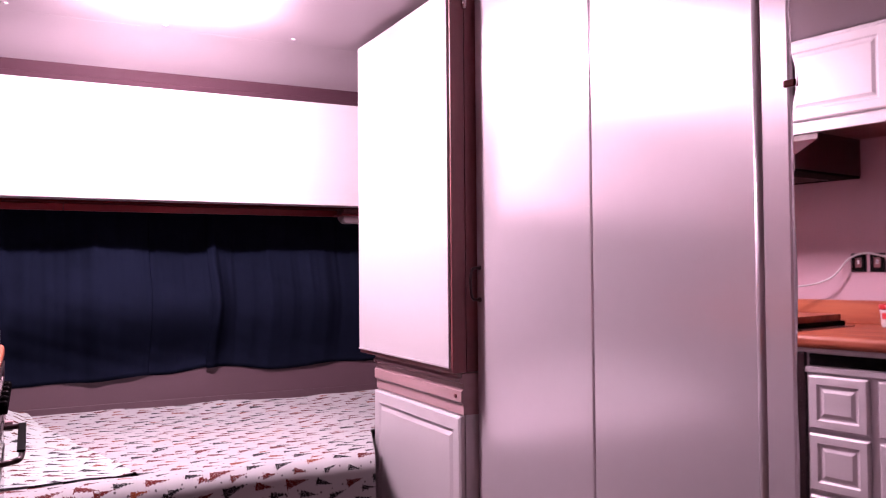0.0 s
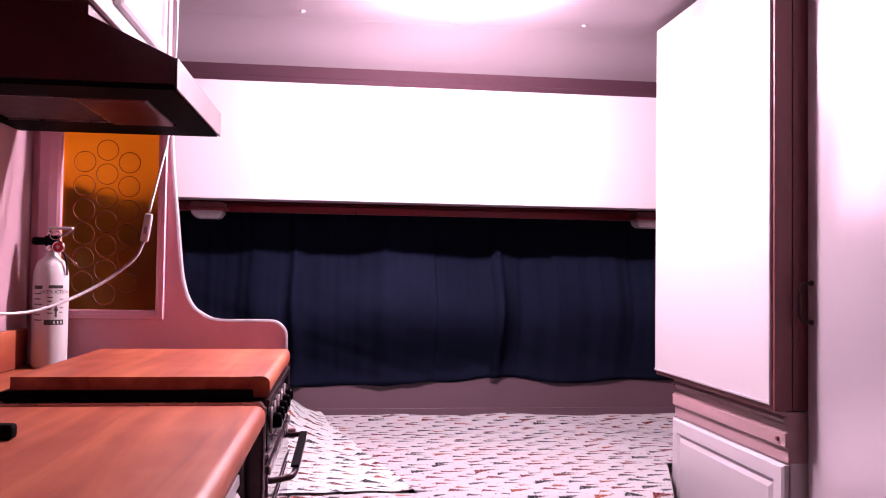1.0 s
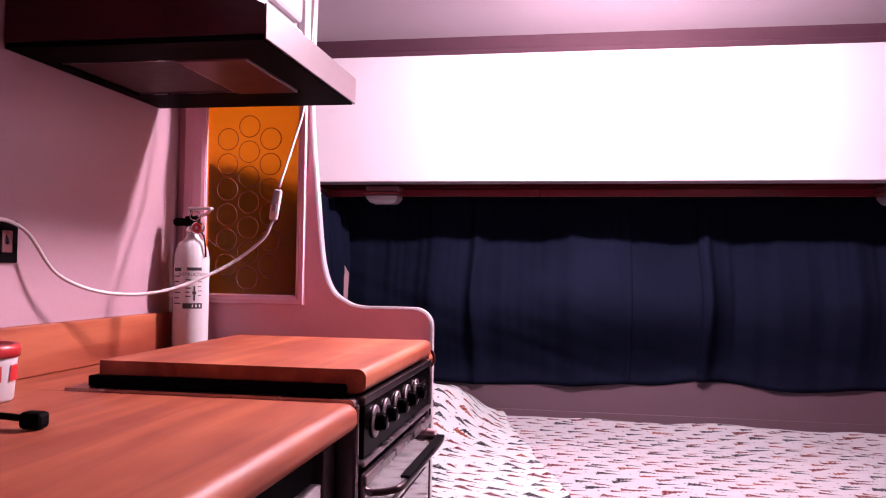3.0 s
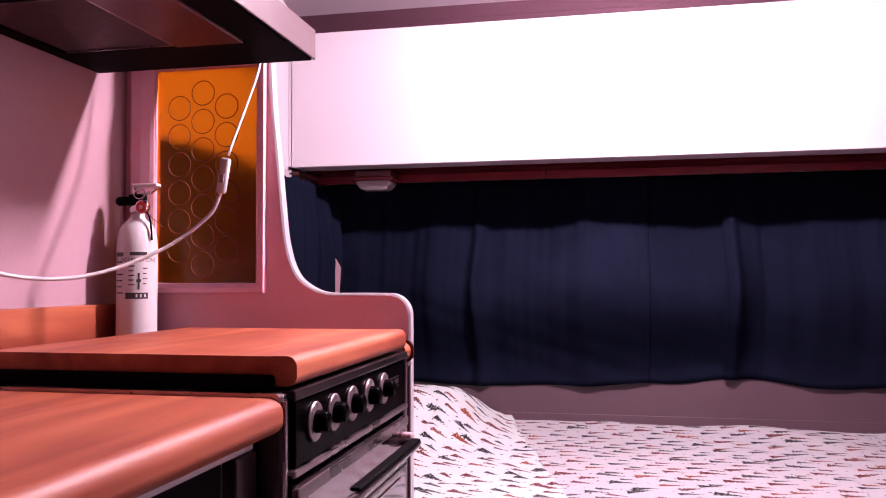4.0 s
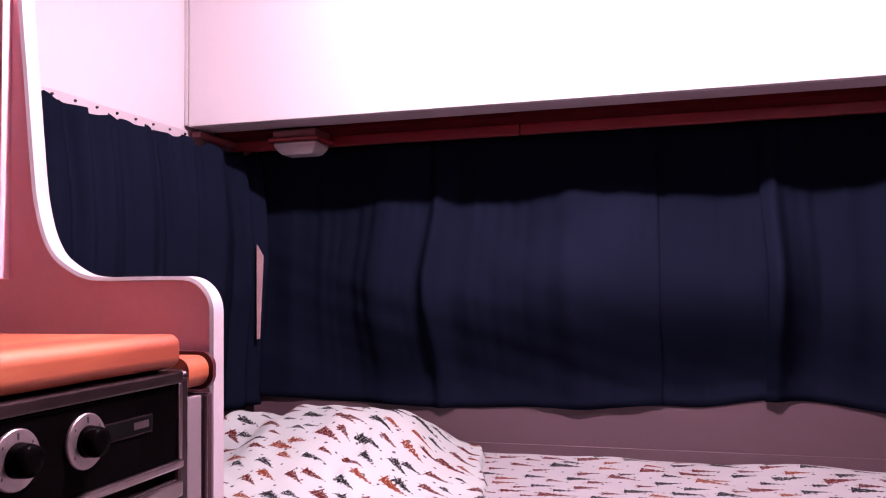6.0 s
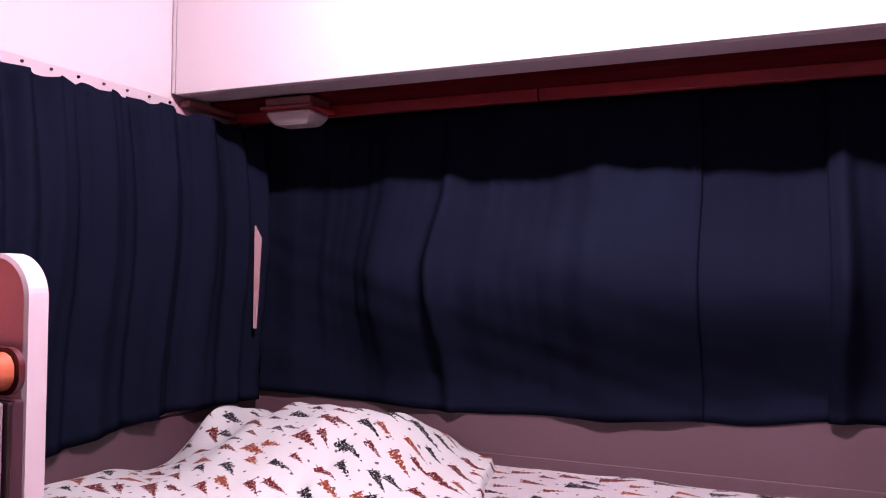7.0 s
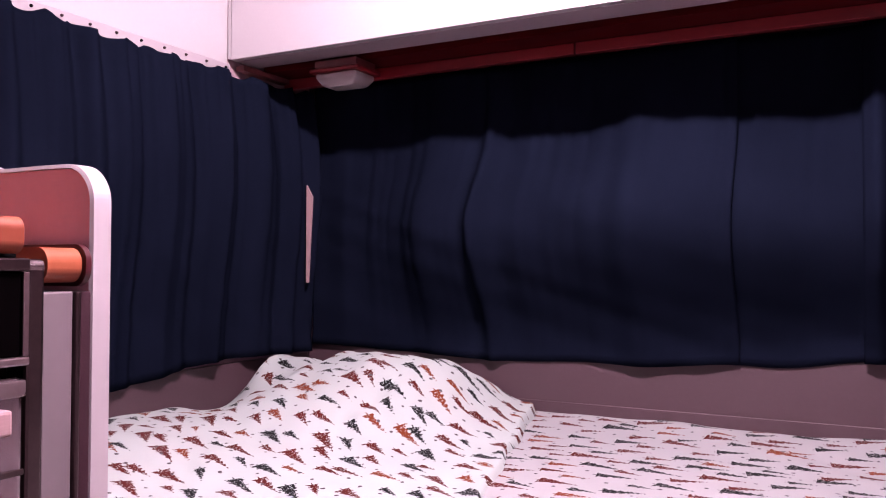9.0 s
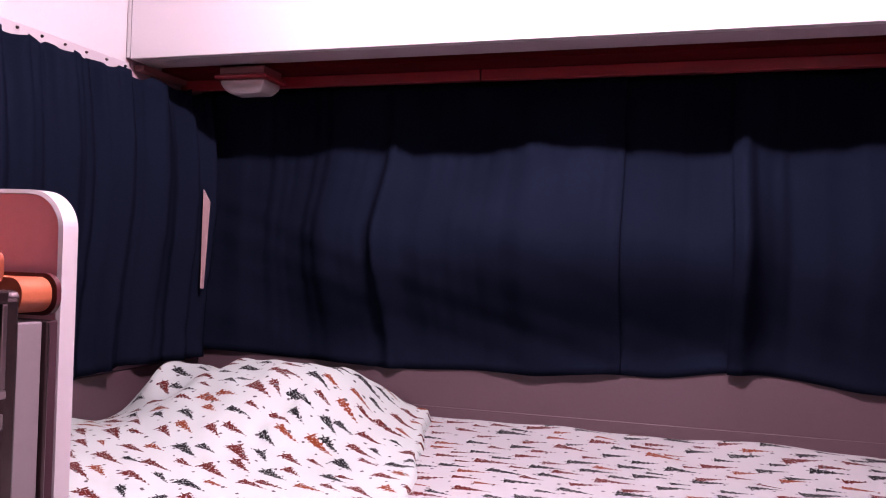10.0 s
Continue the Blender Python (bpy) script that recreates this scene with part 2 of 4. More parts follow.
def prism(points, axis, a, b, bm=None, bevel=0.0):
    """A closed outline of (p, q) swept from a to b along x or y."""
    bm = bm or bmesh.new()
    put = (lambda p, q, s: (s, p, q)) if axis == "x" else (lambda p, q, s: (p, s, q))
    lo = [bm.verts.new(put(p, q, a)) for p, q in points]
    hi = [bm.verts.new(put(p, q, b)) for p, q in points]
    bm.faces.new(lo)
    bm.faces.new(hi[::-1])
    for i in range(len(points)):
        j = (i + 1) % len(points)
        bm.faces.new((lo[i], lo[j], hi[j], hi[i]))
    if bevel:
        bmesh.ops.bevel(bm, geom=[e for e in bm.edges], offset=bevel, segments=2, profile=0.5, affect="EDGES", clamp_overlap=True)
    return bm


def lathe(profile, center, n=28, axis="z", bm=None):
    """Rings of (radius, height) turned round an axis through center."""
    bm = bm or bmesh.new()
    c = Vector(center)
    rings = []
    for r, h in profile:
        ring = []
        for k in range(n):
            a = 2 * math.pi * k / n
            p, q = r * math.cos(a), r * math.sin(a)
            off = {"z": (p, q, h), "x": (h, p, q), "y": (p, h, q)}[axis]
            ring.append(bm.verts.new(c + Vector(off)))
        rings.append(ring)
    for r0, r1 in zip(rings, rings[1:]):
        for k in range(n):
            bm.faces.new((r0[k], r0[(k + 1) % n], r1[(k + 1) % n], r1[k]))
    bm.faces.new(rings[0])
    bm.faces.new(rings[-1])
    return bm


def tube(points, radius, n=8, bm=None, steps=6):
    """A round cord through points, smoothed."""
    bm = bm or bmesh.new()
    pts = [Vector(p) for p in points]
    if steps > 1 and len(pts) > 2:
        ext = [2 * pts[0] - pts[1]] + pts + [2 * pts[-1] - pts[-2]]
        out = []
        for i in range(1, len(ext) - 2):
            p0, p1, p2, p3 = ext[i - 1:i + 3]
            for s in range(steps):
                t = s / steps
                out.append(0.5 * (2 * p1 + (p2 - p0) * t + (2 * p0 - 5 * p1 + 4 * p2 - p3) * t * t + (3 * p1 - p0 - 3 * p2 + p3) * t ** 3))
        out.append(pts[-1])
        pts = out
    rings = []
    for i, p in enumerate(pts):
        d = (pts[min(i + 1, len(pts) - 1)] - pts[max(i - 1, 0)]).normalized()
        side = d.cross(Vector((0.13, 0.27, 0.95))).normalized()
        up = side.cross(d)
        rings.append([bm.verts.new(p + radius * (math.cos(2 * math.pi * k / n) * side + math.sin(2 * math.pi * k / n) * up)) for k in range(n)])
    for r0, r1 in zip(rings, rings[1:]):
        for k in range(n):
            bm.faces.new((r0[k], r0[(k + 1) % n], r1[(k + 1) % n], r1[k]))
    bm.faces.new(rings[0])
    bm.faces.new(rings[-1])
    return bm


def raised_panel(axis, at, out, p0, p1, z0, z1, margin=0.035, bm=None):
    """A door or drawer front with a raised field: frame, sloped groove, field. at: the back plane; out: thickness with sign."""
    bm = bm or bmesh.new()
    put = (lambda p, z, d: (at + d, p, z)) if axis == "x" else (lambda p, z, d: (p, at + d, z))
    loops = []
    for inset, depth in ((0, 0), (0, out * 0.7), (0.006, out), (margin, out), (margin + 0.006, out * 0.62), (margin + 0.012, out * 0.62), (margin + 0.024, out * 0.95)):
        loops.append([bm.verts.new(put(p, z, depth)) for p, z in ((p0 + inset, z0 + inset), (p1 - inset, z0 + inset), (p1 - inset, z1 - inset), (p0 + inset, z1 - inset))])
    for a, b in zip(loops, loops[1:]):
        for k in range(4):
            bm.faces.new((a[k], a[(k + 1) % 4], b[(k + 1) % 4], b[k]))
    bm.faces.new(loops[0])
    bm.faces.new(loops[-1])
    return bm


def sheet(name, nu, nv, place, mat, thick=0.0, uv=None, smooth=True):
    """A grid mesh from place(s, t), s and t in 0..1, with its own cloth coordinates."""
    verts = [place(i / nu, j / nv) for j in range(nv + 1) for i in range(nu + 1)]
    faces = [(j * (nu + 1) + i, j * (nu + 1) + i + 1, (j + 1) * (nu + 1) + i + 1, (j + 1) * (nu + 1) + i) for j in range(nv) for i in range(nu)]
    me = bpy.data.meshes.new(name)
    me.from_pydata(verts, [], faces)
    layer = me.uv_layers.new(name="UVMap")
    uv = uv or (lambda s, t: (s, t))
    table = [uv(i / nu, j / nv) for j in range(nv + 1) for i in range(nu + 1)]
    for loop in me.loops:
        layer.data[loop.index].uv = table[loop.vertex_index]
    for p in me.polygons:
        p.use_smooth = smooth
    me.materials.append(mat)
    ob = new(name, me)
    if thick:
        mod = ob.modifiers.new("thickness", "SOLIDIFY")
        mod.thickness, mod.offset = thick, 0
    return ob


def wave(s, seed, k=1.0):
    """An uneven fold pattern, about -1 to 1."""
    return noise.noise(Vector((s * k, seed, 0.0))) * 1.6


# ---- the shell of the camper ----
# Shade above the rear cabinet painted as colour; also the filler bead's own mauve.
SHADE = material("shade_and_bead_mauve", (0.034, 0.013, 0.019), 0.7, vary=0.12, scale=4, fine=140, bump=0.08, stretch=(0.5, 3, 3), spec=0.08)


def shell():
    L, R, REAR, FRONT = -0.66, 1.51, 3.58, -1.2
    solid("floor", box(L - 0.06, R + 0.06, FRONT - 0.06, REAR + 0.06, -0.06, 0.0), FLOOR, "brown sheet vinyl floor of the camper", "floor", kind="structure")
    solid("wall_left", box(L - 0.06, L, FRONT, REAR, 0.0, 1.938), WALL, "off-white side wall behind the kitchen counter", "wall", kind="structure")
    solid("wall_rear", box(L - 0.06, R + 0.06, REAR, REAR + 0.06, 0.0, 1.938), SHADED_WALL, "off-white rear wall behind navy curtains, darkened to stand in for shade", "wall", kind="structure")
    solid("wall_right", box(R, R + 0.06, FRONT, REAR, 0.0, 1.938), WALL, "off-white side wall beyond the pantry", "wall", kind="structure")
    solid("wall_front", box(L - 0.06, R + 0.06, FRONT - 0.06, FRONT, 0.0, 1.938), WALL, "plain off-white wall closing the front", "wall", kind="structure")
    solid("ceiling", box(L - 0.06, R + 0.06, FRONT, REAR + 0.06, 1.940, 2.02), CEIL, "white ceiling board, bright round the lamp", "ceiling", kind="structure")
    # Board and batten added to hold the dark shading under the ceiling.
    trim = thing("shade_board_rear", "added board between ceiling and rear cabinet, darkened to stand in for shade", "trim", kind="structure")
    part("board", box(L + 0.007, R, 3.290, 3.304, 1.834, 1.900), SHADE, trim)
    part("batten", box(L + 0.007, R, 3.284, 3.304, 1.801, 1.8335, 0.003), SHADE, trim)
    drop = thing("ceiling_drop", "white ceiling board curving down towards the rear cabinet", "ceiling", kind="structure")
    under = [(2.93 + 0.36 * k / 16, 1.9396 - 0.065 * (k / 16) ** 2) for k in range(17)]
    part("board", prism(under + [(3.29, 1.9399), (2.93, 1.9399)], "x", L + 0.007, R), CEIL, drop, smooth=False)
    solid("wall_panel", box(L, L + 0.006, 2.4195, 3.254, 1.376, 1.938), WHITE, "white laminate panel on the side wall above the rail", "wall panel", kind="structure")
    # ledge on the rear wall under the curtains
    ledge = thing("ledge_rail", "wooden rail along the rear wall above the mattress, darkened for shade", "rail", kind="structure")
    # Boards added to meet the curtain hem; their dark colour stands for shade.
    part("hem_infill", box(L + 0.027, R, 3.554, 3.58, 0.50, 0.735), SHADED_WALL, ledge)
    part("side_hem_infill", box(L, L + 0.016, 2.4195, 3.58, 0.50, 0.672), SHADED_WALL, ledge, "added board along the side wall, darkened for shade")
    part("rail", box(L + 0.027, R, 3.550, 3.5535, 0.545, 0.598, 0.001), SHADED_WALL, ledge)


shell()


def bath_wall():
    """Glossy laminate panels beside the aisle, with the mirror door at their near end."""
    w = thing("wall_bathroom", "glossy white laminate panel wall beside the aisle", "wall", kind="structure")
    part("panel", box(1.155, 1.20, 1.566, 2.095, 0.0, 1.938, 0.003), GLOSS, w)
    part("panel", box(1.155, 1.20, 1.094, 1.560, 0.0, 1.938, 0.003), GLOSS, w)
    part("backing", box(1.162, 1.19, 1.03, 2.09, 0.0, 1.938), BROWN, w)
    part("edge_bead", lathe([(0.010, 0.0), (0.010, 1.935)], (1.158, 1.088, 0.0), 14), GLOSS, w, "rounded white corner bead", True)
    part("stile", box(1.152, 1.19, 1.016, 1.080, 0.0, 1.935, 0.006), GLOSS, w)
    part("wall", box(1.27, 1.31, -1.2, 1.022, 0.0, 1.938), WALL, w)
    part("return_wall", box(1.2, 1.27, 1.016, 1.052, 0.0, 1.938), WALL, w)


bath_wall()


def mirror():
    m = thing("mirror", "tall frameless wall mirror held by a small clip", "mirror")
    turn = Matrix.Translation((1.150, 1.014, 0.0)) @ Matrix.Rotation(radians(4.6), 4, "Z")
    # scalloped edge outline
    bm = bmesh.new()
    n = 40
    lo, hi = [], []
    for i in range(n + 1):
        z = 0.12 + 1.80 * i / n
        y = -0.004 + 0.006 * noise.noise(Vector((z * 5, 3.1, 0))) - (0.012 if 1.38 < z < 1.47 else 0.0)
        lo.append((y, z))
    outline = lo + [(-0.62, 1.92), (-0.62, 0.12)]
    prism(outline, "x", 0.0, 0.006, bm)
    bm.transform(turn)
    part("pane", bm, MIRROR, m)
    bm = box(-0.006, 0.0, -0.012, 0.010, 1.413, 1.425, 0.002)
    bm.transform(turn)
    part("clip", bm, REDWOOD, m, "small red-brown plastic mirror clip")
    bm = box(0.007, 0.03, -0.62, -0.004, 0.05, 1.94, 0.002)
    bm.transform(turn)
    part("door_board", bm, GLOSS, m)


mirror()


def pantry():
    c = thing("pantry_cabinet", "tall white pantry cabinet with an overhanging brown-edged door", "cabinet")
    part("body", box(1.165, 1.505, 2.10, 2.745, 0.0, 1.938), WHITE, c)
    door = part("upper_door", box(1.076, 1.120, 2.097, 2.809, 0.825, 1.918, 0.002), BROWN, c, "door slab with brown wooden edges")
    part("door_face", box(1.071, 1.0765, 2.107, 2.805, 0.838, 1.914, 0.002), WHITE, door, "white laminate face")
    part("edge_strip", box(1.069, 1.0715, 2.107, 2.113, 0.838, 1.914, 0.0008), TRIM, door)
    part("edge_strip", box(1.069, 1.0715, 2.113, 2.805, 0.838, 0.844, 0.0008), TRIM, door)
    # Brown box added in the door gap, standing in for its shade.
    part("gap_shade_box", box(1.123, 1.1645, 2.100, 2.743, 0.826, 1.922), BROWN, c, "added brown box standing in for the shade of the door gap")
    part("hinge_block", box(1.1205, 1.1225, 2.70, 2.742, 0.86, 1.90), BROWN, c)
    part("head_panel", box(1.128, 1.163, 2.10, 2.743, 1.925, 1.938), WHITE, c)
    for z in (1.88,):
        part("hinge", lathe([(0.007, -0.02), (0.008, 0.0), (0.007, 0.02)], (1.1215, 2.094, z), 12), CHROME, c, "chrome hinge barrel", True)
    # stepped moulding between the doors
    profile = [(1.165, 0.705), (1.112, 0.705), (1.112, 0.735), (1.104, 0.742), (1.104, 0.772), (1.112, 0.778), (1.112, 0.792), (1.100, 0.798), (1.100, 0.806), (1.108, 0.812), (1.108, 0.822), (1.165, 0.822)]
    part("moulding", prism(profile, "y", 2.10, 2.743), BROWN_PALE, c, "pinkish stepped wooden moulding")
    part("screw_cap", lathe([(0.006, 0.0), (0.005, -0.006)], (1.104, 2.13, 0.757), 10, "x"), BROWN, c)
    part("screw_cap", lathe([(0.006, 0.0), (0.005, -0.006)], (1.104, 2.72, 0.80), 10, "x"), BROWN, c)
    part("side_frame", box(1.118, 1.165, 2.10, 2.743, 0.0, 0.704), WHITE, c)
    part("lower_door", raised_panel("x", 1.117, -0.017, 2.105, 2.738, 0.10, 0.70, 0.04), WHITE, c, "white raised-panel door")
    # pull on the neighbouring panel's edge
    h = thing("pull_handle", "dark bronze bow pull on the laminate panel", "handle")
    part("bow", tube([(1.155, 2.075, 1.03), (1.130, 2.075, 1.035), (1.124, 2.075, 1.075), (1.130, 2.075, 1.115), (1.155, 2.075, 1.12)], 0.004), DARKSTEEL, h, smooth=True)
    part("foot", lathe([(0.007, 0.0), (0.007, -0.003)], (1.155, 2.075, 1.03), 12, "x"), DARKSTEEL, h)
    part("foot", lathe([(0.007, 0.0), (0.007, -0.003)], (1.155, 2.075, 1.12), 12, "x"), DARKSTEEL, h)


BROWN_PALE = material("pinkish_moulding_wood", (0.2808, 0.1638, 0.1755), 0.42, vary=0.15, scale=5, fine=80, bump=0.08, stretch=(6, 0.5, 6))
pantry()


def ceiling_lamp(place, lit, name="ceiling_lamp"):
    x, y, z = place
    lamp = thing(name, "lit rectangular ceiling lamp with white frosted diffuser", "ceiling lamp")
    part("base", box(x - 0.125, x + 0.125, y - 0.026, y + 0.026, z - 0.004, z + 0.0275, 0.003), WPLASTIC, lamp)
    part("diffuser", box(x - 0.12, x + 0.12, y - 0.022, y + 0.022, z - 0.042, z - 0.0045, 0.010, None, 3), lit, lamp, "glowing frosted diffuser", True)


ceiling_lamp(LAMP, DIFFUSER)
for x, y in ((-0.05, 2.86), (0.85, 2.86), (0.42, 2.88)):
    solid("ceiling_screw", lathe([(0.009, 0.0), (0.008, -0.003), (0.004, -0.005)], (x, y, 1.9395), 12), TRIM, "small white plastic cap on the ceiling board", "screw cap", "ceiling caps", smooth=True)


def rear_cabinet():
    c = thing("overhead_cabinet", "long white overhead cabinet across the rear above the bed", "cabinet")
    part("face_panel", box(-0.643, 1.505, 3.255, 3.275, 1.386, 1.806, 0.002), WHITE, c, "smooth white laminate front")
    part("left_end", box(-0.655, -0.6455, 3.257, 3.57, 1.39, 1.804), WHITE, c)
    part("bottom_rail", box(-0.640, 1.505, 3.2765, 3.35, 1.386, 1.402, 0.002), GREYRAIL, c, "grey edge rail")
    # Black board closes the recess behind the rail, painted for its shade.
    part("gap", box(-0.645, 1.505, 3.351, 3.3745, 1.430, 1.44), BLACK, c, "black board standing in for the shaded gap behind the rail")
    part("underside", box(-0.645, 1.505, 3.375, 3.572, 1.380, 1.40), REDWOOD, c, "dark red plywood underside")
    part("side_cleat", box(-0.654, -0.628, 3.285, 3.454, 1.366, 1.3795, 0.002), BROWN, c, "brown cleat at the side wall")
    part("top", box(-0.645, 1.505, 3.277, 3.57, 1.785, 1.80), WHITE, c)
    part("cleat", box(-0.645, 0.131, 3.455, 3.474, 1.354, 1.3795, 0.002), REDTRIM, c, "red wooden cleat")
    part("cleat", box(0.134, 1.505, 3.455, 3.474, 1.354, 1.3795, 0.002), REDTRIM, c, "red wooden cleat")


REDTRIM = material("red_wood_cleat", (0.150, 0.006, 0.010), 0.45, vary=0.25, scale=6, fine=70, stretch=(0.5, 6, 6))
GREYRAIL = material("grey_edge_laminate", (0.30, 0.225, 0.255), 0.5, vary=0.06)
rear_cabinet()


def reading_light(x, y):
    r = thing("reading_light", "small square frosted reading lamp, unlit, under the cabinet", "lamp", "reading lamps")
    part("base", box(x - 0.058, x + 0.058, y - 0.042, y + 0.042, 1.361, 1.3795, 0.003), BROWN, r, "brown mounting block")
    part("base_plate", box(x - 0.068, x + 0.068, y - 0.050, y + 0.050, 1.350, 1.3605, 0.004), REDTRIM, r, "red-brown base plate")
    bm = bmesh.new()
    loops = []
    for k, (hx, hy, dz) in enumerate(((0.056, 0.040, 0.0), (0.056, 0.040, -0.011), (0.044, 0.030, -0.027), (0.037, 0.024, -0.030))):
        loops.append([bm.verts.new((x + sx * hx, y + sy * hy, 1.350 + dz)) for sx, sy in ((-1, -1), (1, -1), (1, 1), (-1, 1))])
    for a, b in zip(loops, loops[1:]):
        for k in range(4):
            bm.faces.new((a[k], a[(k + 1) % 4], b[(k + 1) % 4], b[k]))
    bm.faces.new(loops[0])
    bm.faces.new(loops[-1])
    bmesh.ops.bevel(bm, geom=list(bm.edges), offset=0.004, segments=2, profile=0.5, affect="EDGES", clamp_overlap=True)
    part("lens", bm, LENS, r, "frosted lens", True)


reading_light(-0.403, 3.378)
reading_light(1.265, 3.378)


# ---- curtains ----
def bump_between(x, a, b):
    u = min(1, max(0, (x - a) / (b - a)))
    return u * u * (3 - 2 * u)


def rear_curtain(x0, x1, seed, hem, back):
    width = x1 - x0

    def place(s, t):
        x = x0 + width * s
        z = hem(x) + (1.372 - hem(x)) * t
        fold = wave(x, seed, 5.5) * 0.022 + wave(x, seed + 7, 14) * 0.009 + wave(x, seed + 3, 40) * (0.0015 + 0.006 * t ** 3)
        fold -= 0.030 * math.exp(-((x + 0.095) / 0.022) ** 2) + 0.022 * math.exp(-((x - 0.70) / 0.02) ** 2)
        fold *= 0.55 + 0.6 * math.sin(math.pi * t)
        fold *= bump_between(x, -0.60, -0.46)
        below = min(1.0, max(0.0, (0.99 - z) / 0.28))
        bulge = math.cos(math.pi / 2 * below) ** 2 if z < 0.99 else math.exp(-((z - 0.99) / 0.145) ** 2)
        belly = -0.125 * (1 - 0.45 * bump_between(x, 0.68, 0.80)) * bulge
        sway = 0.003 * wave(z * 3 + x, seed + 17, 9) + 0.004 * wave(z * 1.3 + x * 2, seed + 11, 1.5) * (1 - t)
        return (x + 0.002 * wave(z, seed + x * 3, 3), min(3.5505 if z < 0.74 else 3.570, 3.545 + back + fold + belly * bump_between(x, -0.60, -0.05) + sway), z)
    ob = sheet("curtain", int(width * 190), 36, place, NAVY, 0.0018)
    return tagged(ob, "navy cotton curtain hanging in loose folds below the cabinet", "curtain", "rear curtains")


def hem_left(x):
    return 0.697 - 0.012 * bump_between(x, -0.5, -0.15) + 0.006 * bump_between(x, 0.0, 0.2) + 0.010 * bump_between(x, 0.25, 0.45) + 0.020 * bump_between(x, 0.5, 0.69) + 0.002 * math.sin(x * 19)


def hem_right(x):
    return 0.722 - 0.023 * bump_between(x, 0.72, 0.95) + 0.012 * bump_between(x, 1.0, 1.3) + 0.003 * math.sin(x * 17)


rear_curtain(-0.615, 0.45, 1.3, hem_left, 0.0)
rear_curtain(0.43, 0.70, 2.9, hem_left, 0.010)
rear_curtain(0.675, 1.49, 5.2, hem_right, 0.0)


def side_curtain():
    def place(s, t):
        y = 2.45 + 1.07 * s
        hem = 0.655 + 0.03 * bump_between(y, 2.9, 3.2)
        between = abs(math.sin(math.pi * (y - 2.49) / 0.062))
        top = 1.352 - 0.012 * between + 0.003 * wave(y, 61.0, 20)
        z = hem + (top - hem) * t
        # gathered at the hooks, falling into straight uneven pleats
        gather = 0.014 * between * t ** 5 + 0.007 * wave(y, 66.0, 60) * t ** 4
        pleat = 0.013 * math.sin(y * 58 + 2.2 * math.sin(y * 9)) * (0.55 + 0.45 * t) + wave(y, 4.4, 8) * 0.020 * (1 - 0.5 * t) + wave(y, 8.1, 30) * 0.009
        lean = 0.03 * bump_between(y, 3.25, 3.43) * (1 - 0.6 * t)
        belly = 0.032 * math.sin(math.pi * t ** 1.5) + 0.003 * wave(z * 2 + y, 31.0, 11) * (1.2 - t)
        return (max(-0.640, -0.618 + pleat + gather + lean + belly), y + 0.006 * wave(z, 2.0, 3), z)
    ob = sheet("curtain", 260, 34, place, NAVY, 0.0018)
    tagged(ob, "navy cotton side curtain gathered on hooks from a white rail", "curtain")
    rail = thing("curtain_rail", "white metal curtain rail with small hooks on the side wall", "curtain rail")
    part("rail", box(-0.658, -0.640, 2.44, 3.25, 1.343, 1.375, 0.003), TRIM, rail)
    for k in range(13):
        y = 2.49 + k * 0.062
        part("hook", lathe([(0.0032, 0.0), (0.0032, 0.002), (0.0016, 0.005)], (-0.640, y, 1.364), 10, "x"), DARKSTEEL if k % 4 else BLACK, rail, "dark rivet" if k % 4 == 0 else "", True)


side_curtain()
# Sliver stands in for the pale strip between curtains, shaped to the camera's view.
solid("corner_sliver", prism([(-0.566, 0.86), (-0.559, 0.86), (-0.548, 1.075), (-0.566, 1.105)], "y", 3.448, 3.453), BROWN_PALE, "slim pinkish sliver in the rear corner, cut to fit the camera view", "post")
solid("wall_bracket", box(-0.658, -0.605, 2.88, 2.95, 1.618, 1.66, 0.003), REDWOOD, "small red-brown wooden block on the side wall", "bracket")


# ---- bed ----
def bed_top(x, y):
    """Height of the sheet over the mattress."""
    return 0.556 + 0.008 * wave(x * 1.2 + y, 3.3, 2.2) + 0.004 * wave(x + y * 1.3, 6.1, 7) + 0.016 * bump_between(y, 3.3, 3.55)


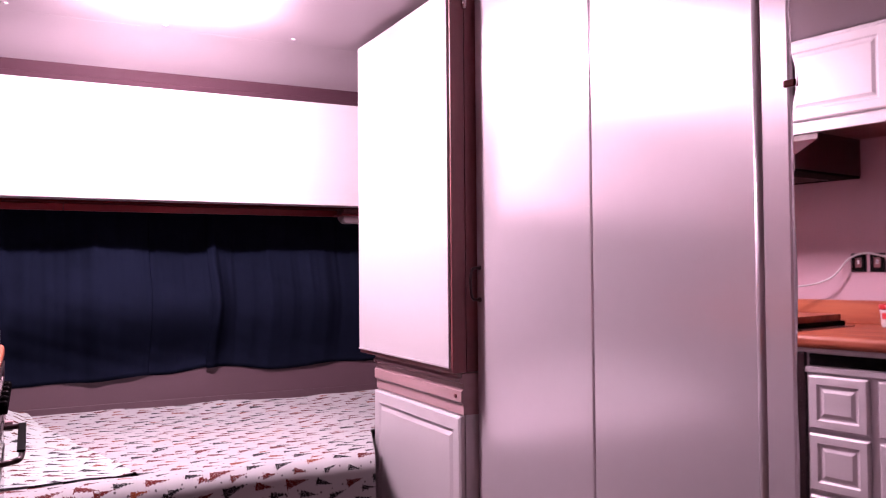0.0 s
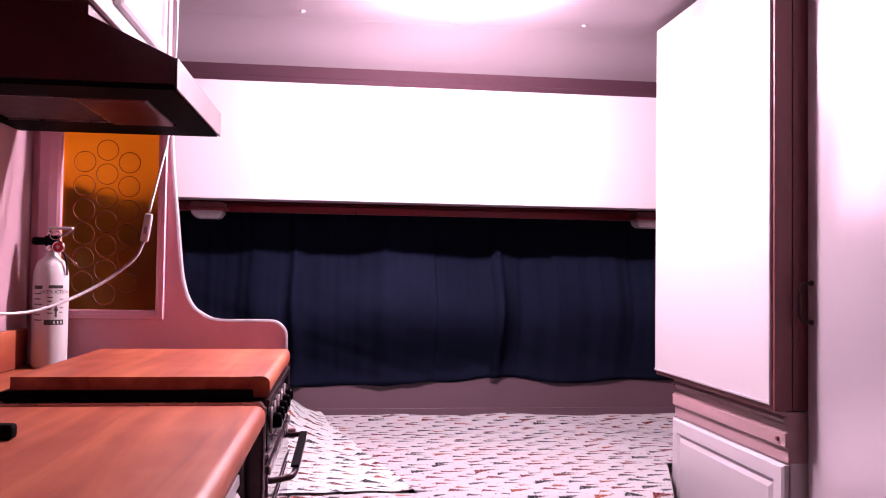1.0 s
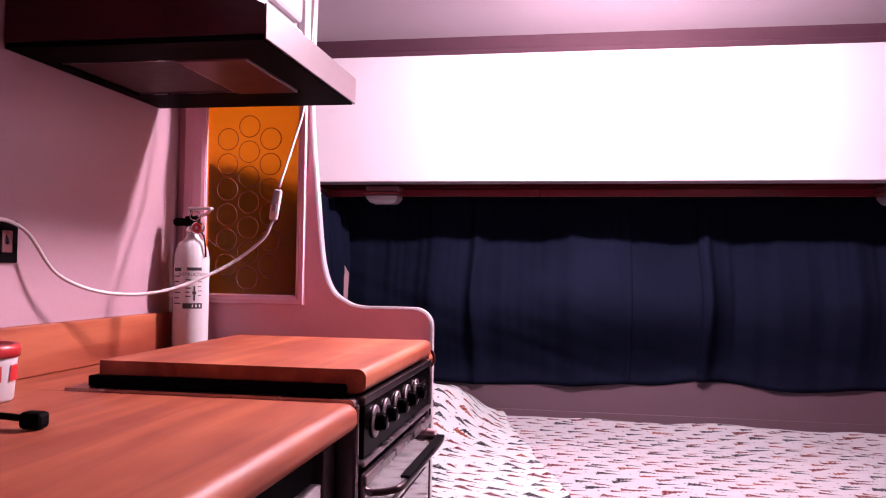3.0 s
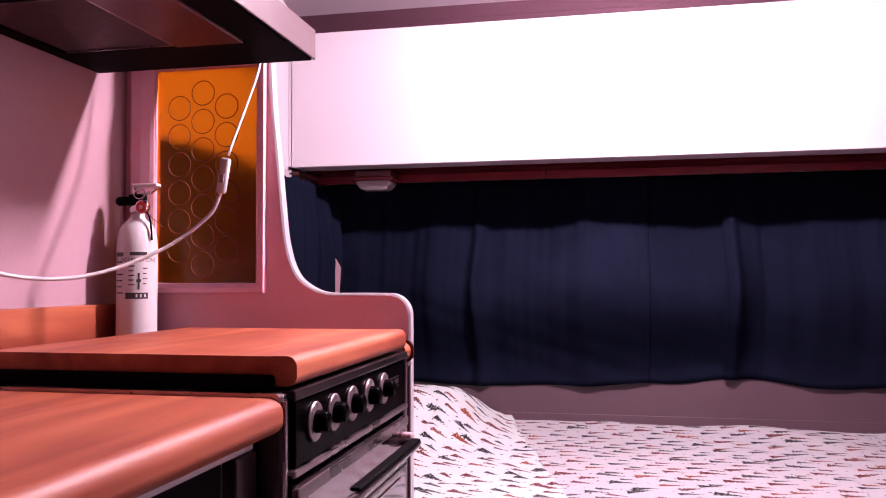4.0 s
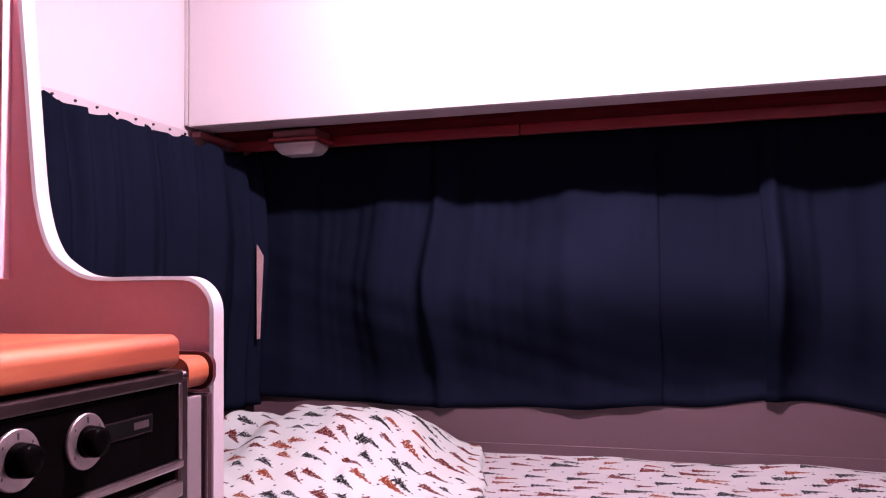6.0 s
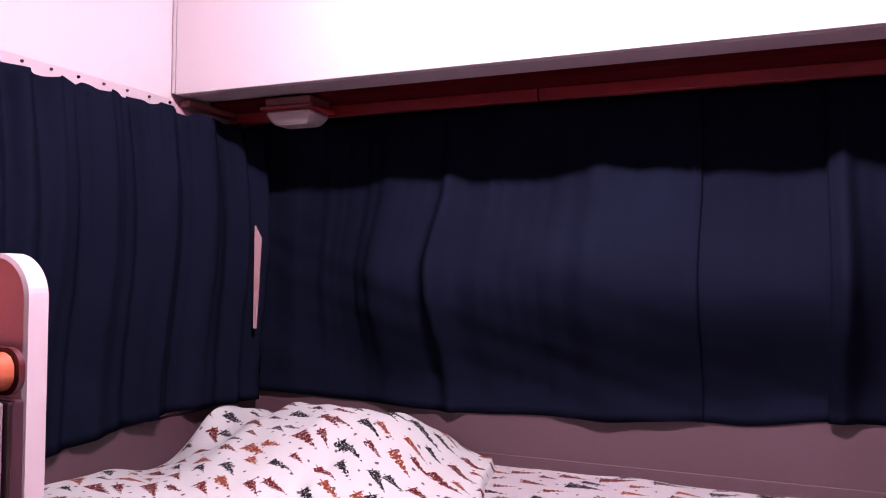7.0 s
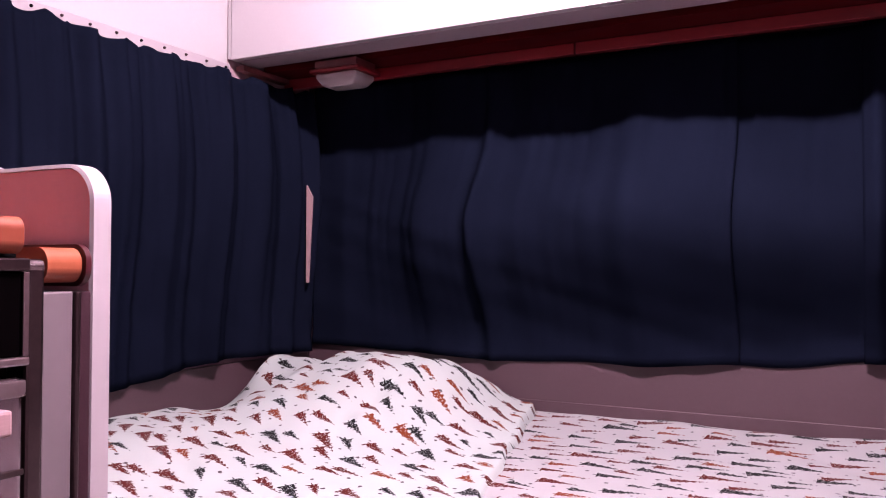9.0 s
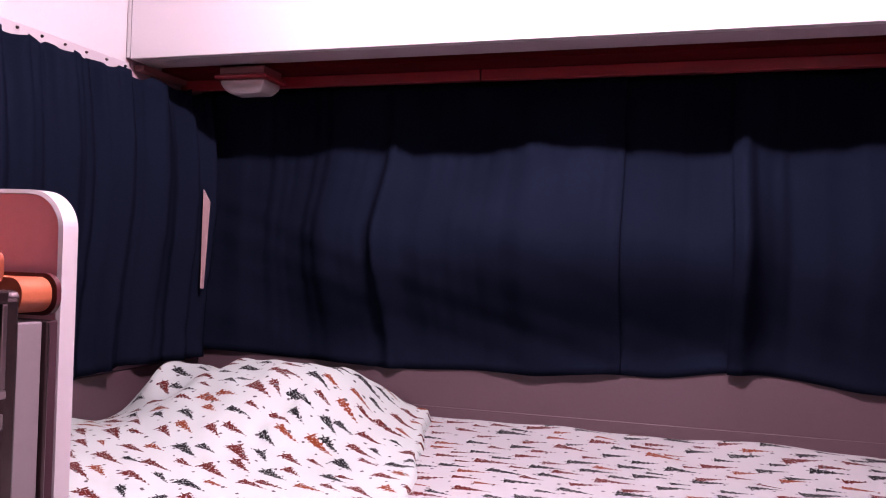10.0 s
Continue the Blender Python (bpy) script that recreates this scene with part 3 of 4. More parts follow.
def bed():
    b = thing("bed", "low bed platform with a mattress across the rear", "bed")
    part("base", box(-0.65, 0.945, 2.45, 3.57, 0.0, 0.30), WALL, b)
    part("mattress", box(-0.65, 0.945, 2.46, 3.56, 0.30, 0.532, 0.03), WPLASTIC, b)
    part("mattress_end", box(1.09, 1.50, 2.77, 3.56, 0.30, 0.532, 0.03), WPLASTIC, b)

    depth, drop, fillet = 1.19, 0.40, 0.045
    total = drop + fillet * 1.57 + depth

    def along(t):
        """Distance along the cloth from the hem up and back: y and z offset."""
        d = t * total
        if d < drop:
            return 2.375, -fillet - (drop - d)
        if d < drop + fillet * 1.57:
            a = (d - drop) / fillet
            return 2.375 + fillet * (1 - math.cos(a)), -fillet + fillet * math.sin(a)
        return 2.375 + fillet + (d - drop - fillet * 1.57), 0.0

    def place(s, t):
        y, dz = along(t)
        y = min(y, 3.55)
        right = 0.955 + 0.134 * min(1.0, max(0.0, (y - 2.375) / 0.37))
        x = -0.035 + (right + 0.035) * s
        front = bump_between(-dz, 0.0, 0.2)
        return (x, y - 0.012 * wave(x, 9.0, 6) * front, bed_top(x, max(y, 2.42)) + dz)

    def uv(s, t):
        return (1.122 * s, t * total)

    ob = sheet("bed_sheet", 110, 120, place, PRINT, 0.0, uv)
    tagged(ob, "white cotton sheet printed with small red and dark fir trees", "bed sheet")

    def place_end(s, t):
        x, y = 1.089 + 0.41 * s, 2.765 + 0.79 * t
        return (x, y, bed_top(x, y))
    end = sheet("sheet_end", 24, 40, place_end, PRINT, 0.0, lambda s, t: (1.124 + 0.41 * s, 0.85 + 0.79 * t))
    end.parent = ob
    return b


bed()


RIDGE_X = (-0.70, -0.665, -0.62, -0.578, -0.50, -0.475, -0.43, -0.27, -0.17, -0.105, -0.055, 0.0, 0.06, 0.14)
RIDGE_H = (0.0, 0.10, 0.55, 0.90, 0.76, 0.74, 0.90, 0.985, 0.90, 0.64, 0.34, 0.13, 0.03, 0.0)


def blanket():
    """The upper sheet, drawn over a pillow in the corner."""
    def edge(y):
        return -0.025 + 0.225 * (3.68 - y) / 0.78 * 0.92

    def ridge(x):
        return sum(float(np.interp(x + d, RIDGE_X, RIDGE_H)) for d in (-0.006, -0.002, 0.002, 0.006)) / 4

    def height(x, y):
        base = bed_top(x, y) + 0.006
        v = y - 3.37 - 0.03 * wave(x, 40.0, 6)
        side = ridge(x)
        front = 0.09 + 0.18 * bump_between(x, -0.62, -0.40)
        fall = math.exp(-(v / (front if v < 0 else 0.20)) ** 2)
        pillow = 0.142 * side * fall
        left = 0.042 * math.exp(-((x + 0.52) / 0.30) ** 2) * bump_between(y, 3.34, 3.0)
        crease = 0.006 * wave(x * 1.6 + y * 0.7, 12.0, 8) * (0.4 + side * fall) + 0.008 * wave(x * 0.5 - y * 1.4, 15.0, 5) * bump_between(x, edge(y), -0.1)
        # a tuck running down the front of the pillow
        bend = x + 0.20 - 0.30 * (3.25 - y) + 0.05 * wave(y, 51.0, 5)
        crease -= 0.012 * math.exp(-(bend / 0.018) ** 2) * bump_between(y, 3.34, 3.22) * bump_between(y, 2.95, 3.1)
        return base + pillow + left + crease

    def place(s, t):
        y = 2.47 + 1.07 * t
        x1 = edge(y) + 0.008 * wave(y, 21.0, 9)
        x = -0.640 + (x1 + 0.640) * s
        hem = 0.004 * bump_between(s, 0.95, 0.985) - 0.018 * bump_between(s, 0.986, 1.0)
        return (x, y, height(x, y) + hem)

    def uv(s, t):
        y = 2.47 + 1.07 * t
        x = -0.64 + (edge(y) + 0.64) * s
        return (x * 0.89 - y * 0.455 + 4.0, y * 0.89 + x * 0.455 + 2.0)
    ob = sheet("blanket", 150, 150, place, COVER, 0.0, uv)
    tagged(ob, "fir-tree print cotton cover drawn over a pillow", "blanket")
    pillow = lathe([(0.02, -0.05), (0.12, -0.045), (0.17, 0.0), (0.12, 0.05), (0.02, 0.06)], (0, 0, 0), 28)
    pillow.transform(Matrix.Translation((-0.34, 3.33, 0.575)) @ Matrix.Diagonal((1.2, 0.95, 0.6, 1)))
    solid("pillow", pillow, WPLASTIC, "white pillow hidden under the printed cover", "pillow", smooth=True)


blanket()


# ---- partition with the amber window ----
EDGE = [(-0.050, 0.0), (-0.050, 0.949), (-0.053, 0.969), (-0.063, 0.988), (-0.083, 0.997), (-0.200, 1.000), (-0.228, 1.008), (-0.252, 1.019), (-0.275, 1.036), (-0.291, 1.062), (-0.302, 1.098), (-0.309, 1.14), (-0.321, 1.26), (-0.333, 1.38), (-0.339, 1.50), (-0.336, 1.74), (-0.330, 1.938)]


def smoothed(points, steps=4):
    """Catmull-Rom points through an outline."""
    pts = [Vector(p) for p in points]
    ext = [2 * pts[0] - pts[1]] + pts + [2 * pts[-1] - pts[-2]]
    out = []
    for i in range(1, len(ext) - 2):
        p0, p1, p2, p3 = ext[i - 1:i + 3]
        long = (p2 - p1).length > 0.3
        for s in range(1 if long else steps):
            t = s / steps
            q = 0.5 * (2 * p1 + (p2 - p0) * t + (2 * p0 - 5 * p1 + 4 * p2 - p3) * t * t + (3 * p1 - p0 - 3 * p2 + p3) * t ** 3)
            out.append((q.x, q.y))
    return out + [tuple(pts[-1])]


CORNER = [(-0.088 + 0.038 * math.cos(math.pi / 28 * k), 0.966 + 0.038 * math.sin(math.pi / 28 * k)) for k in range(15)]
EDGE = [(-0.050, 0.0), (-0.050, 0.4), (-0.050, 0.8)] + CORNER + smoothed([(-0.120, 1.0045), (-0.160, 1.0045), (-0.198, 1.0045)] + EDGE[6:])


def partition():
    p = thing("partition", "mauve stepped partition board with white edging beside the stove", "partition", kind="structure")
    outline = EDGE + [(-0.659, 1.938), (-0.659, 0.0)]
    hole = [(-0.592, 1.030), (-0.364, 1.030), (-0.364, 1.472), (-0.592, 1.472)]
    bm = bmesh.new()
    rims = {}
    for y in (2.396, 2.416):
        edges = []
        for key, loop in (("out", outline), ("in", hole)):
            vs = [bm.verts.new((x, y, z)) for x, z in loop]
            rims[key, y] = vs
            edges += [bm.edges.new((vs[i], vs[(i + 1) % len(vs)])) for i in range(len(vs))]
        bmesh.ops.triangle_fill(bm, use_beauty=True, use_dissolve=False, edges=edges)
    for key in ("out", "in"):
        a, b = rims[key, 2.396], rims[key, 2.416]
        for i in range(len(a)):
            j = (i + 1) % len(a)
            bm.faces.new((a[i], a[j], b[j], b[i]))
    part("board", bm, BOARD, p)
    # white edge banding along the stepped outline
    bm = bmesh.new()
    pts = [Vector((x, z)) for x, z in EDGE]
    rows = []
    for i, q in enumerate(pts):
        d = (pts[min(i + 1, len(pts) - 1)] - pts[max(i - 1, 0)]).normalized()
        nrm = Vector((d.y, -d.x))
        o = q + nrm * 0.005
        i_ = q + nrm * 0.0005
        rows.append([bm.verts.new((i_.x, 2.393, i_.y)), bm.verts.new((o.x, 2.395, o.y)), bm.verts.new((o.x, 2.417, o.y)), bm.verts.new((i_.x, 2.419, i_.y))])
    for a, b in zip(rows, rows[1:]):
        for k in range(4):
            bm.faces.new((a[k], a[(k + 1) % 4], b[(k + 1) % 4], b[k]))
    bm.faces.new(rows[0])
    bm.faces.new(rows[-1])
    part("edging", bm, TRIM, p, "white plastic edge banding")
    # window: mitred frame, amber sheet, moulded rings
    w = part("window_frame", bmesh.new(), BOARD, p, "mauve picture-frame moulding")
    bm = bmesh.new()
    outer = [(-0.642, 1.009), (-0.343, 1.009), (-0.343, 1.486), (-0.642, 1.486)]
    loops = []
    for inset, y in ((0.0, 2.396), (0.0, 2.386), (0.004, 2.382), (0.5, 2.383), (0.86, 2.388), (1.0, 2.392), (1.0, 2.399)):
        row = []
        for (xo, zo), (xi, zi) in zip(outer, hole):
            f = inset if inset > 0.1 else inset / 0.05
            row.append(bm.verts.new((xo + (xi - xo) * f, y, zo + (zi - zo) * f)))
        loops.append(row)
    for a, b in zip(loops, loops[1:]):
        for k in range(4):
            bm.faces.new((a[k], a[(k + 1) % 4], b[(k + 1) % 4], b[k]))
    old = w.data
    w.data = finish(bm, "window_frame", BOARD)
    bpy.data.meshes.remove(old)
    glass = part("pane", box(-0.591, -0.365, 2.404, 2.409, 1.031, 1.471), AMBER, p, "amber textured acrylic pane")
    glass.visible_shadow = False
    ring = bmesh.new()
    R, r, n, k = 0.0252, 0.0011, 28, 5
    vs = [[ring.verts.new(((R + r * math.cos(2 * math.pi * j / k)) * math.cos(2 * math.pi * i / n), r * math.sin(2 * math.pi * j / k), (R + r * math.cos(2 * math.pi * j / k)) * math.sin(2 * math.pi * i / n))) for j in range(k)] for i in range(n)]
    for i in range(n):
        for j in range(k):
            ring.faces.new((vs[i][j], vs[(i + 1) % n][j], vs[(i + 1) % n][(j + 1) % k], vs[i][(j + 1) % k]))
    mesh = finish(ring, "ring", RINGS, True)
    for col in range(4):
        for row in range(8):
            x = -0.5405 + col * 0.0525
            z = 1.068 + row * 0.0590 + (0.0 if col % 2 else 0.0295)
            if z > 1.446 or x > -0.385:
                continue
            o = new("ring", mesh)
            o.parent, o.location = p, (x, 2.4038, z)
            o.visible_shadow = False


partition()


# ---- kitchen along the side wall ----
def nosed(x0, x1, z0, z1, r):
    """Slab outline in x and z with a rounded front nose at x1."""
    pts = [(x0, z0), (x1 - r, z0)]
    for k in range(1, 16):
        a = -math.pi / 2 + math.pi / 2 * k / 16
        pts.append((x1 - r + r * math.cos(a), z0 + r + r * math.sin(a)))
    for k in range(0, 17):
        a = math.pi / 2 * k / 16
        pts.append((x1 - r + r * math.cos(a), z1 - r + r * math.sin(a)))
    return pts + [(x0, z1)]


def worktop():
    w = thing("worktop", "orange woodgrain laminate worktop with rounded front edge", "worktop")
    part("top", prism(nosed(-0.658, -0.036, 0.858, 0.900, 0.018), "y", 1.105, 1.755), WOOD, w)
    part("near_top", prism(nosed(-0.658, -0.036, 0.858, 0.900, 0.018), "y", -0.8, 0.730), WOOD, w)
    part("front_strip", prism(nosed(-0.110, -0.036, 0.858, 0.900, 0.018), "y", 0.730, 1.105), WOOD, w)
    part("rear_strip", box(-0.658, -0.510, 0.730, 1.105, 0.858, 0.900), WOOD, w)
    part("back_strip", box(-0.658, -0.505, 1.756, 2.380, 0.858, 0.900), WOOD, w)
    part("end_strip", prism(nosed(-0.505, -0.041, 0.881, 0.917, 0.016), "y", 2.338, 2.378), WOOD, w)
    part("end_cap", prism(nosed(-0.20, -0.036, 0.877, 0.921, 0.018), "y", 2.379, 2.3855), HOOD, w, "dark brown edge cap")
    part("backsplash", box(-0.658, -0.640, -0.8, 2.345, 0.901, 0.989, 0.003), WOOD, w)


worktop()


def base_cabinet():
    c = thing("base_cabinet", "white kitchen base cabinet with raised-panel drawers", "cabinet")
    part("body", box(-0.655, -0.085, -0.8, 1.75, 0.0, 0.855), WHITE, c)
    # Black strip on the solid body, painted for the shade inside a slot.
    part("slot", box(-0.0845, -0.080, 0.75, 1.69, 0.800, 0.838), BLACK, c, "black strip standing in for the dark of an open slot")
    part("rail", box(-0.0845, -0.070, -0.8, 1.75, 0.842, 0.856, 0.002), WHITE, c)
    part("rail", box(-0.0845, -0.070, -0.8, 1.75, 0.778, 0.797, 0.002), WHITE, c)
    part("end_stile", box(-0.0845, -0.066, 1.70, 1.75, 0.10, 0.841, 0.002), DARKSTEEL, c)
    for y0, y1 in ((1.50, 1.69), (1.20, 1.47), (0.90, 1.17), (0.60, 0.87)):
        for z0, z1 in ((0.60, 0.770), (0.405, 0.585), (0.205, 0.390)):
            part("drawer_front", raised_panel("x", -0.0845, 0.018, y0, y1, z0, z1, 0.028), WHITE, c)
    part("toe_board", box(-0.0845, -0.075, -0.8, 1.75, 0.0, 0.10), BLACK, c)


base_cabinet()


def sink():
    s = thing("sink", "stainless steel sink rim set in the worktop", "sink")
    bm = bmesh.new()
    loops = []
    for inset, z in ((0.0, 0.901), (0.003, 0.907), (0.022, 0.907), (0.028, 0.9055), (0.031, 0.9038)):
        loops.append([bm.verts.new((x, y, z)) for x, y in ((-0.52 + inset, 0.72 + inset), (-0.10 - inset, 0.72 + inset), (-0.10 - inset, 1.115 - inset), (-0.52 + inset, 1.115 - inset))])
    for a, b in zip(loops, loops[1:]):
        for k in range(4):
            bm.faces.new((a[k], a[(k + 1) % 4], b[(k + 1) % 4], b[k]))
    part("rim", bm, CHROME, s)
    bm = bmesh.new()
    loops = []
    for inset, z in ((0.030, 0.9040), (0.034, 0.895), (0.038, 0.866), (0.046, 0.8585)):
        loops.append([bm.verts.new((x, y, z)) for x, y in ((-0.52 + inset, 0.72 + inset), (-0.10 - inset, 0.72 + inset), (-0.10 - inset, 1.115 - inset), (-0.52 + inset, 1.115 - inset))])
    for a, b in zip(loops, loops[1:]):
        for k in range(4):
            bm.faces.new((a[k], a[(k + 1) % 4], b[(k + 1) % 4], b[k]))
    bm.faces.new(loops[-1])
    part("basin", bm, BLACK, s, "dark basin of the sink")



sink()


CHROME_DULL = material("satin_aluminium", (0.2808, 0.2134, 0.2303), 0.36, metal=0.85, vary=0.16, scale=60, fine=260, bump=0.05)
PANEL_X = -0.034


def knob(parent, y, z):
    ring = part("knob", lathe([(0.0252, 0.0), (0.0252, 0.002), (0.0244, 0.003), (0.0140, 0.0036)], (PANEL_X, y, z), 32, "x"), CHROME_DULL, parent, "aluminium dial ring")
    part("grip", lathe([(0.0145, 0.0037), (0.0138, 0.014), (0.0128, 0.018), (0.010, 0.0195), (0.005, 0.020)], (PANEL_X, y, z), 24, "x"), GLASSBLACK, ring, "black grip", True)
    part("tick", box(PANEL_X + 0.0030, PANEL_X + 0.0038, y - 0.0008, y + 0.0008, z + 0.0165, z + 0.0222), INK, ring)
    for q in (-0.9, 0.9, 2.2, -2.2):
        dy, dz = 0.0200 * math.sin(q), 0.0200 * math.cos(q)
        part("tick", box(PANEL_X + 0.0030, PANEL_X + 0.0036, y + dy - 0.0005, y + dy + 0.0005, z + dz - 0.0012, z + dz + 0.0012), INK, ring)


def stove():
    s = thing("stove", "old black and steel four-burner camper stove with wooden cover", "stove")
    X = PANEL_X
    part("body", box(-0.50, X - 0.036, 1.766, 2.326, 0.02, 0.86), DARKSTEEL, s)
    part("side_post", box(X - 0.036, X - 0.004, 1.757, 1.778, 0.05, 0.898, 0.004), DARKSTEEL, s)
    part("side_post", box(X - 0.036, X - 0.004, 2.314, 2.334, 0.05, 0.898, 0.004), DARKSTEEL, s)
    part("post_bead", box(X - 0.020, X - 0.001, 1.760, 1.764, 0.06, 0.896, 0.001), STEEL, s)
    part("top_flange", prism(nosed(-0.50, X - 0.006, 0.888, 0.905, 0.008), "y", 1.755, 2.334), STEEL, s, "steel rim")
    # Black box fills the space under the cover, coloured for its shade.
    part("cover_gap_fill", box(-0.475, -0.060, 1.776, 2.318, 0.9055, 0.922, 0.002), BLACK, s, "black box standing in for the dark gap under the cover")
    lid = part("cover", prism(nosed(-0.462, -0.034, 0.923, 0.945, 0.010), "y", 1.786, 2.306), WOOD, s, "woodgrain stove cover")
    part("nose", prism(nosed(-0.062, -0.0320, 0.9095, 0.9455, 0.013), "y", 1.7858, 2.3062), WOOD, lid)
    part("control_panel", box(X - 0.035, X - 0.0008, 1.790, 2.306, 0.812, 0.892, 0.002), GLASSBLACK, s, "black control panel")
    part("panel_bead", box(X - 0.034, X + 0.003, 1.779, 2.313, 0.893, 0.9055, 0.002), DARKSTEEL, s, "smoky steel bead")
    part("panel_bead", box(X - 0.034, X + 0.004, 1.779, 2.313, 0.803, 0.8115, 0.002), STEEL, s)
    part("end_bead", box(X - 0.034, X + 0.002, 2.3065, 2.313, 0.812, 0.8925, 0.001), STEEL, s)
    for y in (1.850, 1.921, 2.000, 2.083, 2.164):
        knob(s, y, 0.858)
    plate = part("plate", box(X - 0.0006, X + 0.0004, 2.190, 2.262, 0.850, 0.868), DARKSTEEL, s)
    part("plate_field", box(X + 0.0005, X + 0.0009, 2.1915, 2.2605, 0.8515, 0.8665), BLACK, plate)
    part("print_bar", box(X + 0.0010, X + 0.0014, 2.232, 2.255, 0.856, 0.863), STEEL, plate)
    d = part("oven_door", box(X - 0.030, X + 0.002, 1.785, 2.308, 0.24, 0.792, 0.005), OVENDOOR, s, "dark glossy oven door")
    part("door_trim", box(X + 0.0022, X + 0.006, 1.785, 2.308, 0.774, 0.790, 0.0015), STEEL, d)
    part("door_trim", box(X + 0.0022, X + 0.0045, 1.785, 2.308, 0.700, 0.706, 0.001), DARKSTEEL, d)
    part("door_field", box(X + 0.0022, X + 0.004, 1.83, 2.265, 0.30, 0.690, 0.001), OVENDOOR, d)
    part("handle", tube([(X, 1.835, 0.752), (X + 0.026, 1.845, 0.754), (X + 0.042, 1.87, 0.757), (X + 0.044, 2.04, 0.757), (X + 0.042, 2.225, 0.757), (X + 0.026, 2.25, 0.754), (X, 2.26, 0.752)], 0.006, 10), DARKSTEEL, d, "dark steel bow handle", True)
    part("handle_strip", box(X + 0.034, X + 0.050, 1.885, 2.215, 0.7635, 0.7685, 0.002), BLACK, d)
    part("end_block", box(X + 0.003, X + 0.022, 2.262, 2.284, 0.742, 0.766, 0.003), BROWN_PALE, d)
    part("drawer", box(X - 0.030, X + 0.001, 1.785, 2.308, 0.06, 0.228, 0.004), OVENDOOR, s)


stove()


FILLER = material("grey_filler_board", (0.125, 0.090, 0.104), 0.5, vary=0.06)


def filler():
    f = thing("filler_strip", "narrow white filler strip with grey beading beside the stove", "trim", kind="structure")
    part("strip", box(-0.10, -0.046, 2.337, 2.372, 0.0, 0.872, 0.002), FILLER, f)
    part("bead", box(-0.10, -0.042, 2.3725, 2.379, 0.0, 0.872, 0.002), DARKSTEEL, f)
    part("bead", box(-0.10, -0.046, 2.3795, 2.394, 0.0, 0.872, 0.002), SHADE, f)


filler()


def upper_cabinets():
    c = thing("wall_cabinet", "white overhead kitchen cabinet with raised-panel doors", "cabinet")
    part("body", box(-0.657, -0.357, -0.8, 2.390, 1.600, 1.936), WHITE, c)
    part("bottom_board", box(-0.656, -0.357, -0.8, 2.388, 1.594, 1.5995), BROWN, c)
    part("bottom_rail", box(-0.3565, -0.345, -0.8, 2.390, 1.594, 1.625, 0.002), WHITE, c)
    part("end_stile", box(-0.3565, -0.338, 2.352, 2.390, 1.594, 1.936, 0.003), WHITE, c)
    for y0, y1 in ((1.95, 2.335), (1.54, 1.925), (0.95, 1.335)):
        part("door", raised_panel("x", -0.3565, 0.018, y0, y1, 1.640, 1.925, 0.035), WHITE, c)


upper_cabinets()


def range_hood():
    h = thing("range_hood", "dark brown enamel range hood under the wall cabinet", "range hood")
    prof = [(-0.657, 1.456), (-0.209, 1.456), (-0.209, 1.502), (-0.357, 1.572), (-0.357, 1.593), (-0.657, 1.593)]
    part("canopy", prism(prof, "y", 1.800, 2.300), HOOD, h)
    part("rim", box(-0.6565, -0.632, 1.802, 2.298, 1.446, 1.4555), BLACK, h)
    part("rim", box(-0.290 + 0.012, -0.211, 1.802, 2.298, 1.446, 1.4555), BLACK, h)
    part("rim", box(-0.632, -0.278, 1.802, 1.90, 1.446, 1.4555), BLACK, h)
    part("rim", box(-0.632, -0.278, 2.165, 2.298, 1.446, 1.4555), BLACK, h)
    f = part("filter", box(-0.625, -0.412, 1.905, 2.160, 1.449, 1.455), FILTER, h, "dark red-brown mesh filter")
    for y in (1.905, 2.156):
        part("filter_edge", box(-0.625, -0.412, y, y + 0.003, 1.446, 1.449), STEEL, f)
    part("filter_edge", box(-0.415, -0.412, 1.909, 2.155, 1.446, 1.449), STEEL, f)
    part("light_lens", box(-0.410, -0.282, 1.905, 2.162, 1.443, 1.4555, 0.004), ORANGELENS, h, "brown translucent light lens")
    part("front_lip", box(-0.2085, -0.204, 1.799, 2.301, 1.447, 1.503, 0.0015), LIP, h, "brushed front lip")


range_hood()


# ---- small things on the counter ----
def wrap_text(text, size, parent, name, center, radius, angle, z, mat):
    """Raised lettering bent round a cylinder."""
    cu = bpy.data.curves.new(name, "FONT")
    cu.body, cu.size, cu.align_x, cu.extrude = text, size, "CENTER", 0.0
    tmp = new(name, cu)
    bpy.context.view_layer.update()
    me = bpy.data.meshes.new_from_object(tmp.evaluated_get(bpy.context.evaluated_depsgraph_get()))
    bpy.data.objects.remove(tmp)
    for v in me.vertices:
        a = angle + v.co.x / radius
        v.co = Vector((center[0] + radius * math.cos(a), center[1] + radius * math.sin(a), z + v.co.y))
    me.materials.clear()
    me.materials.append(mat)
    ob = new(name, me)
    ob.parent = parent
    return ob


def arc_patch(center, r, a0, a1, z0, z1, n=8):
    bm = bmesh.new()
    lo, hi = [], []
    for i in range(n + 1):
        a = a0 + (a1 - a0) * i / n
        p = (center[0] + r * math.cos(a), center[1] + r * math.sin(a))
        lo.append(bm.verts.new((*p, z0)))
        hi.append(bm.verts.new((*p, z1)))
    for i in range(n):
        bm.faces.new((lo[i], lo[i + 1], hi[i + 1], hi[i]))
    return bm


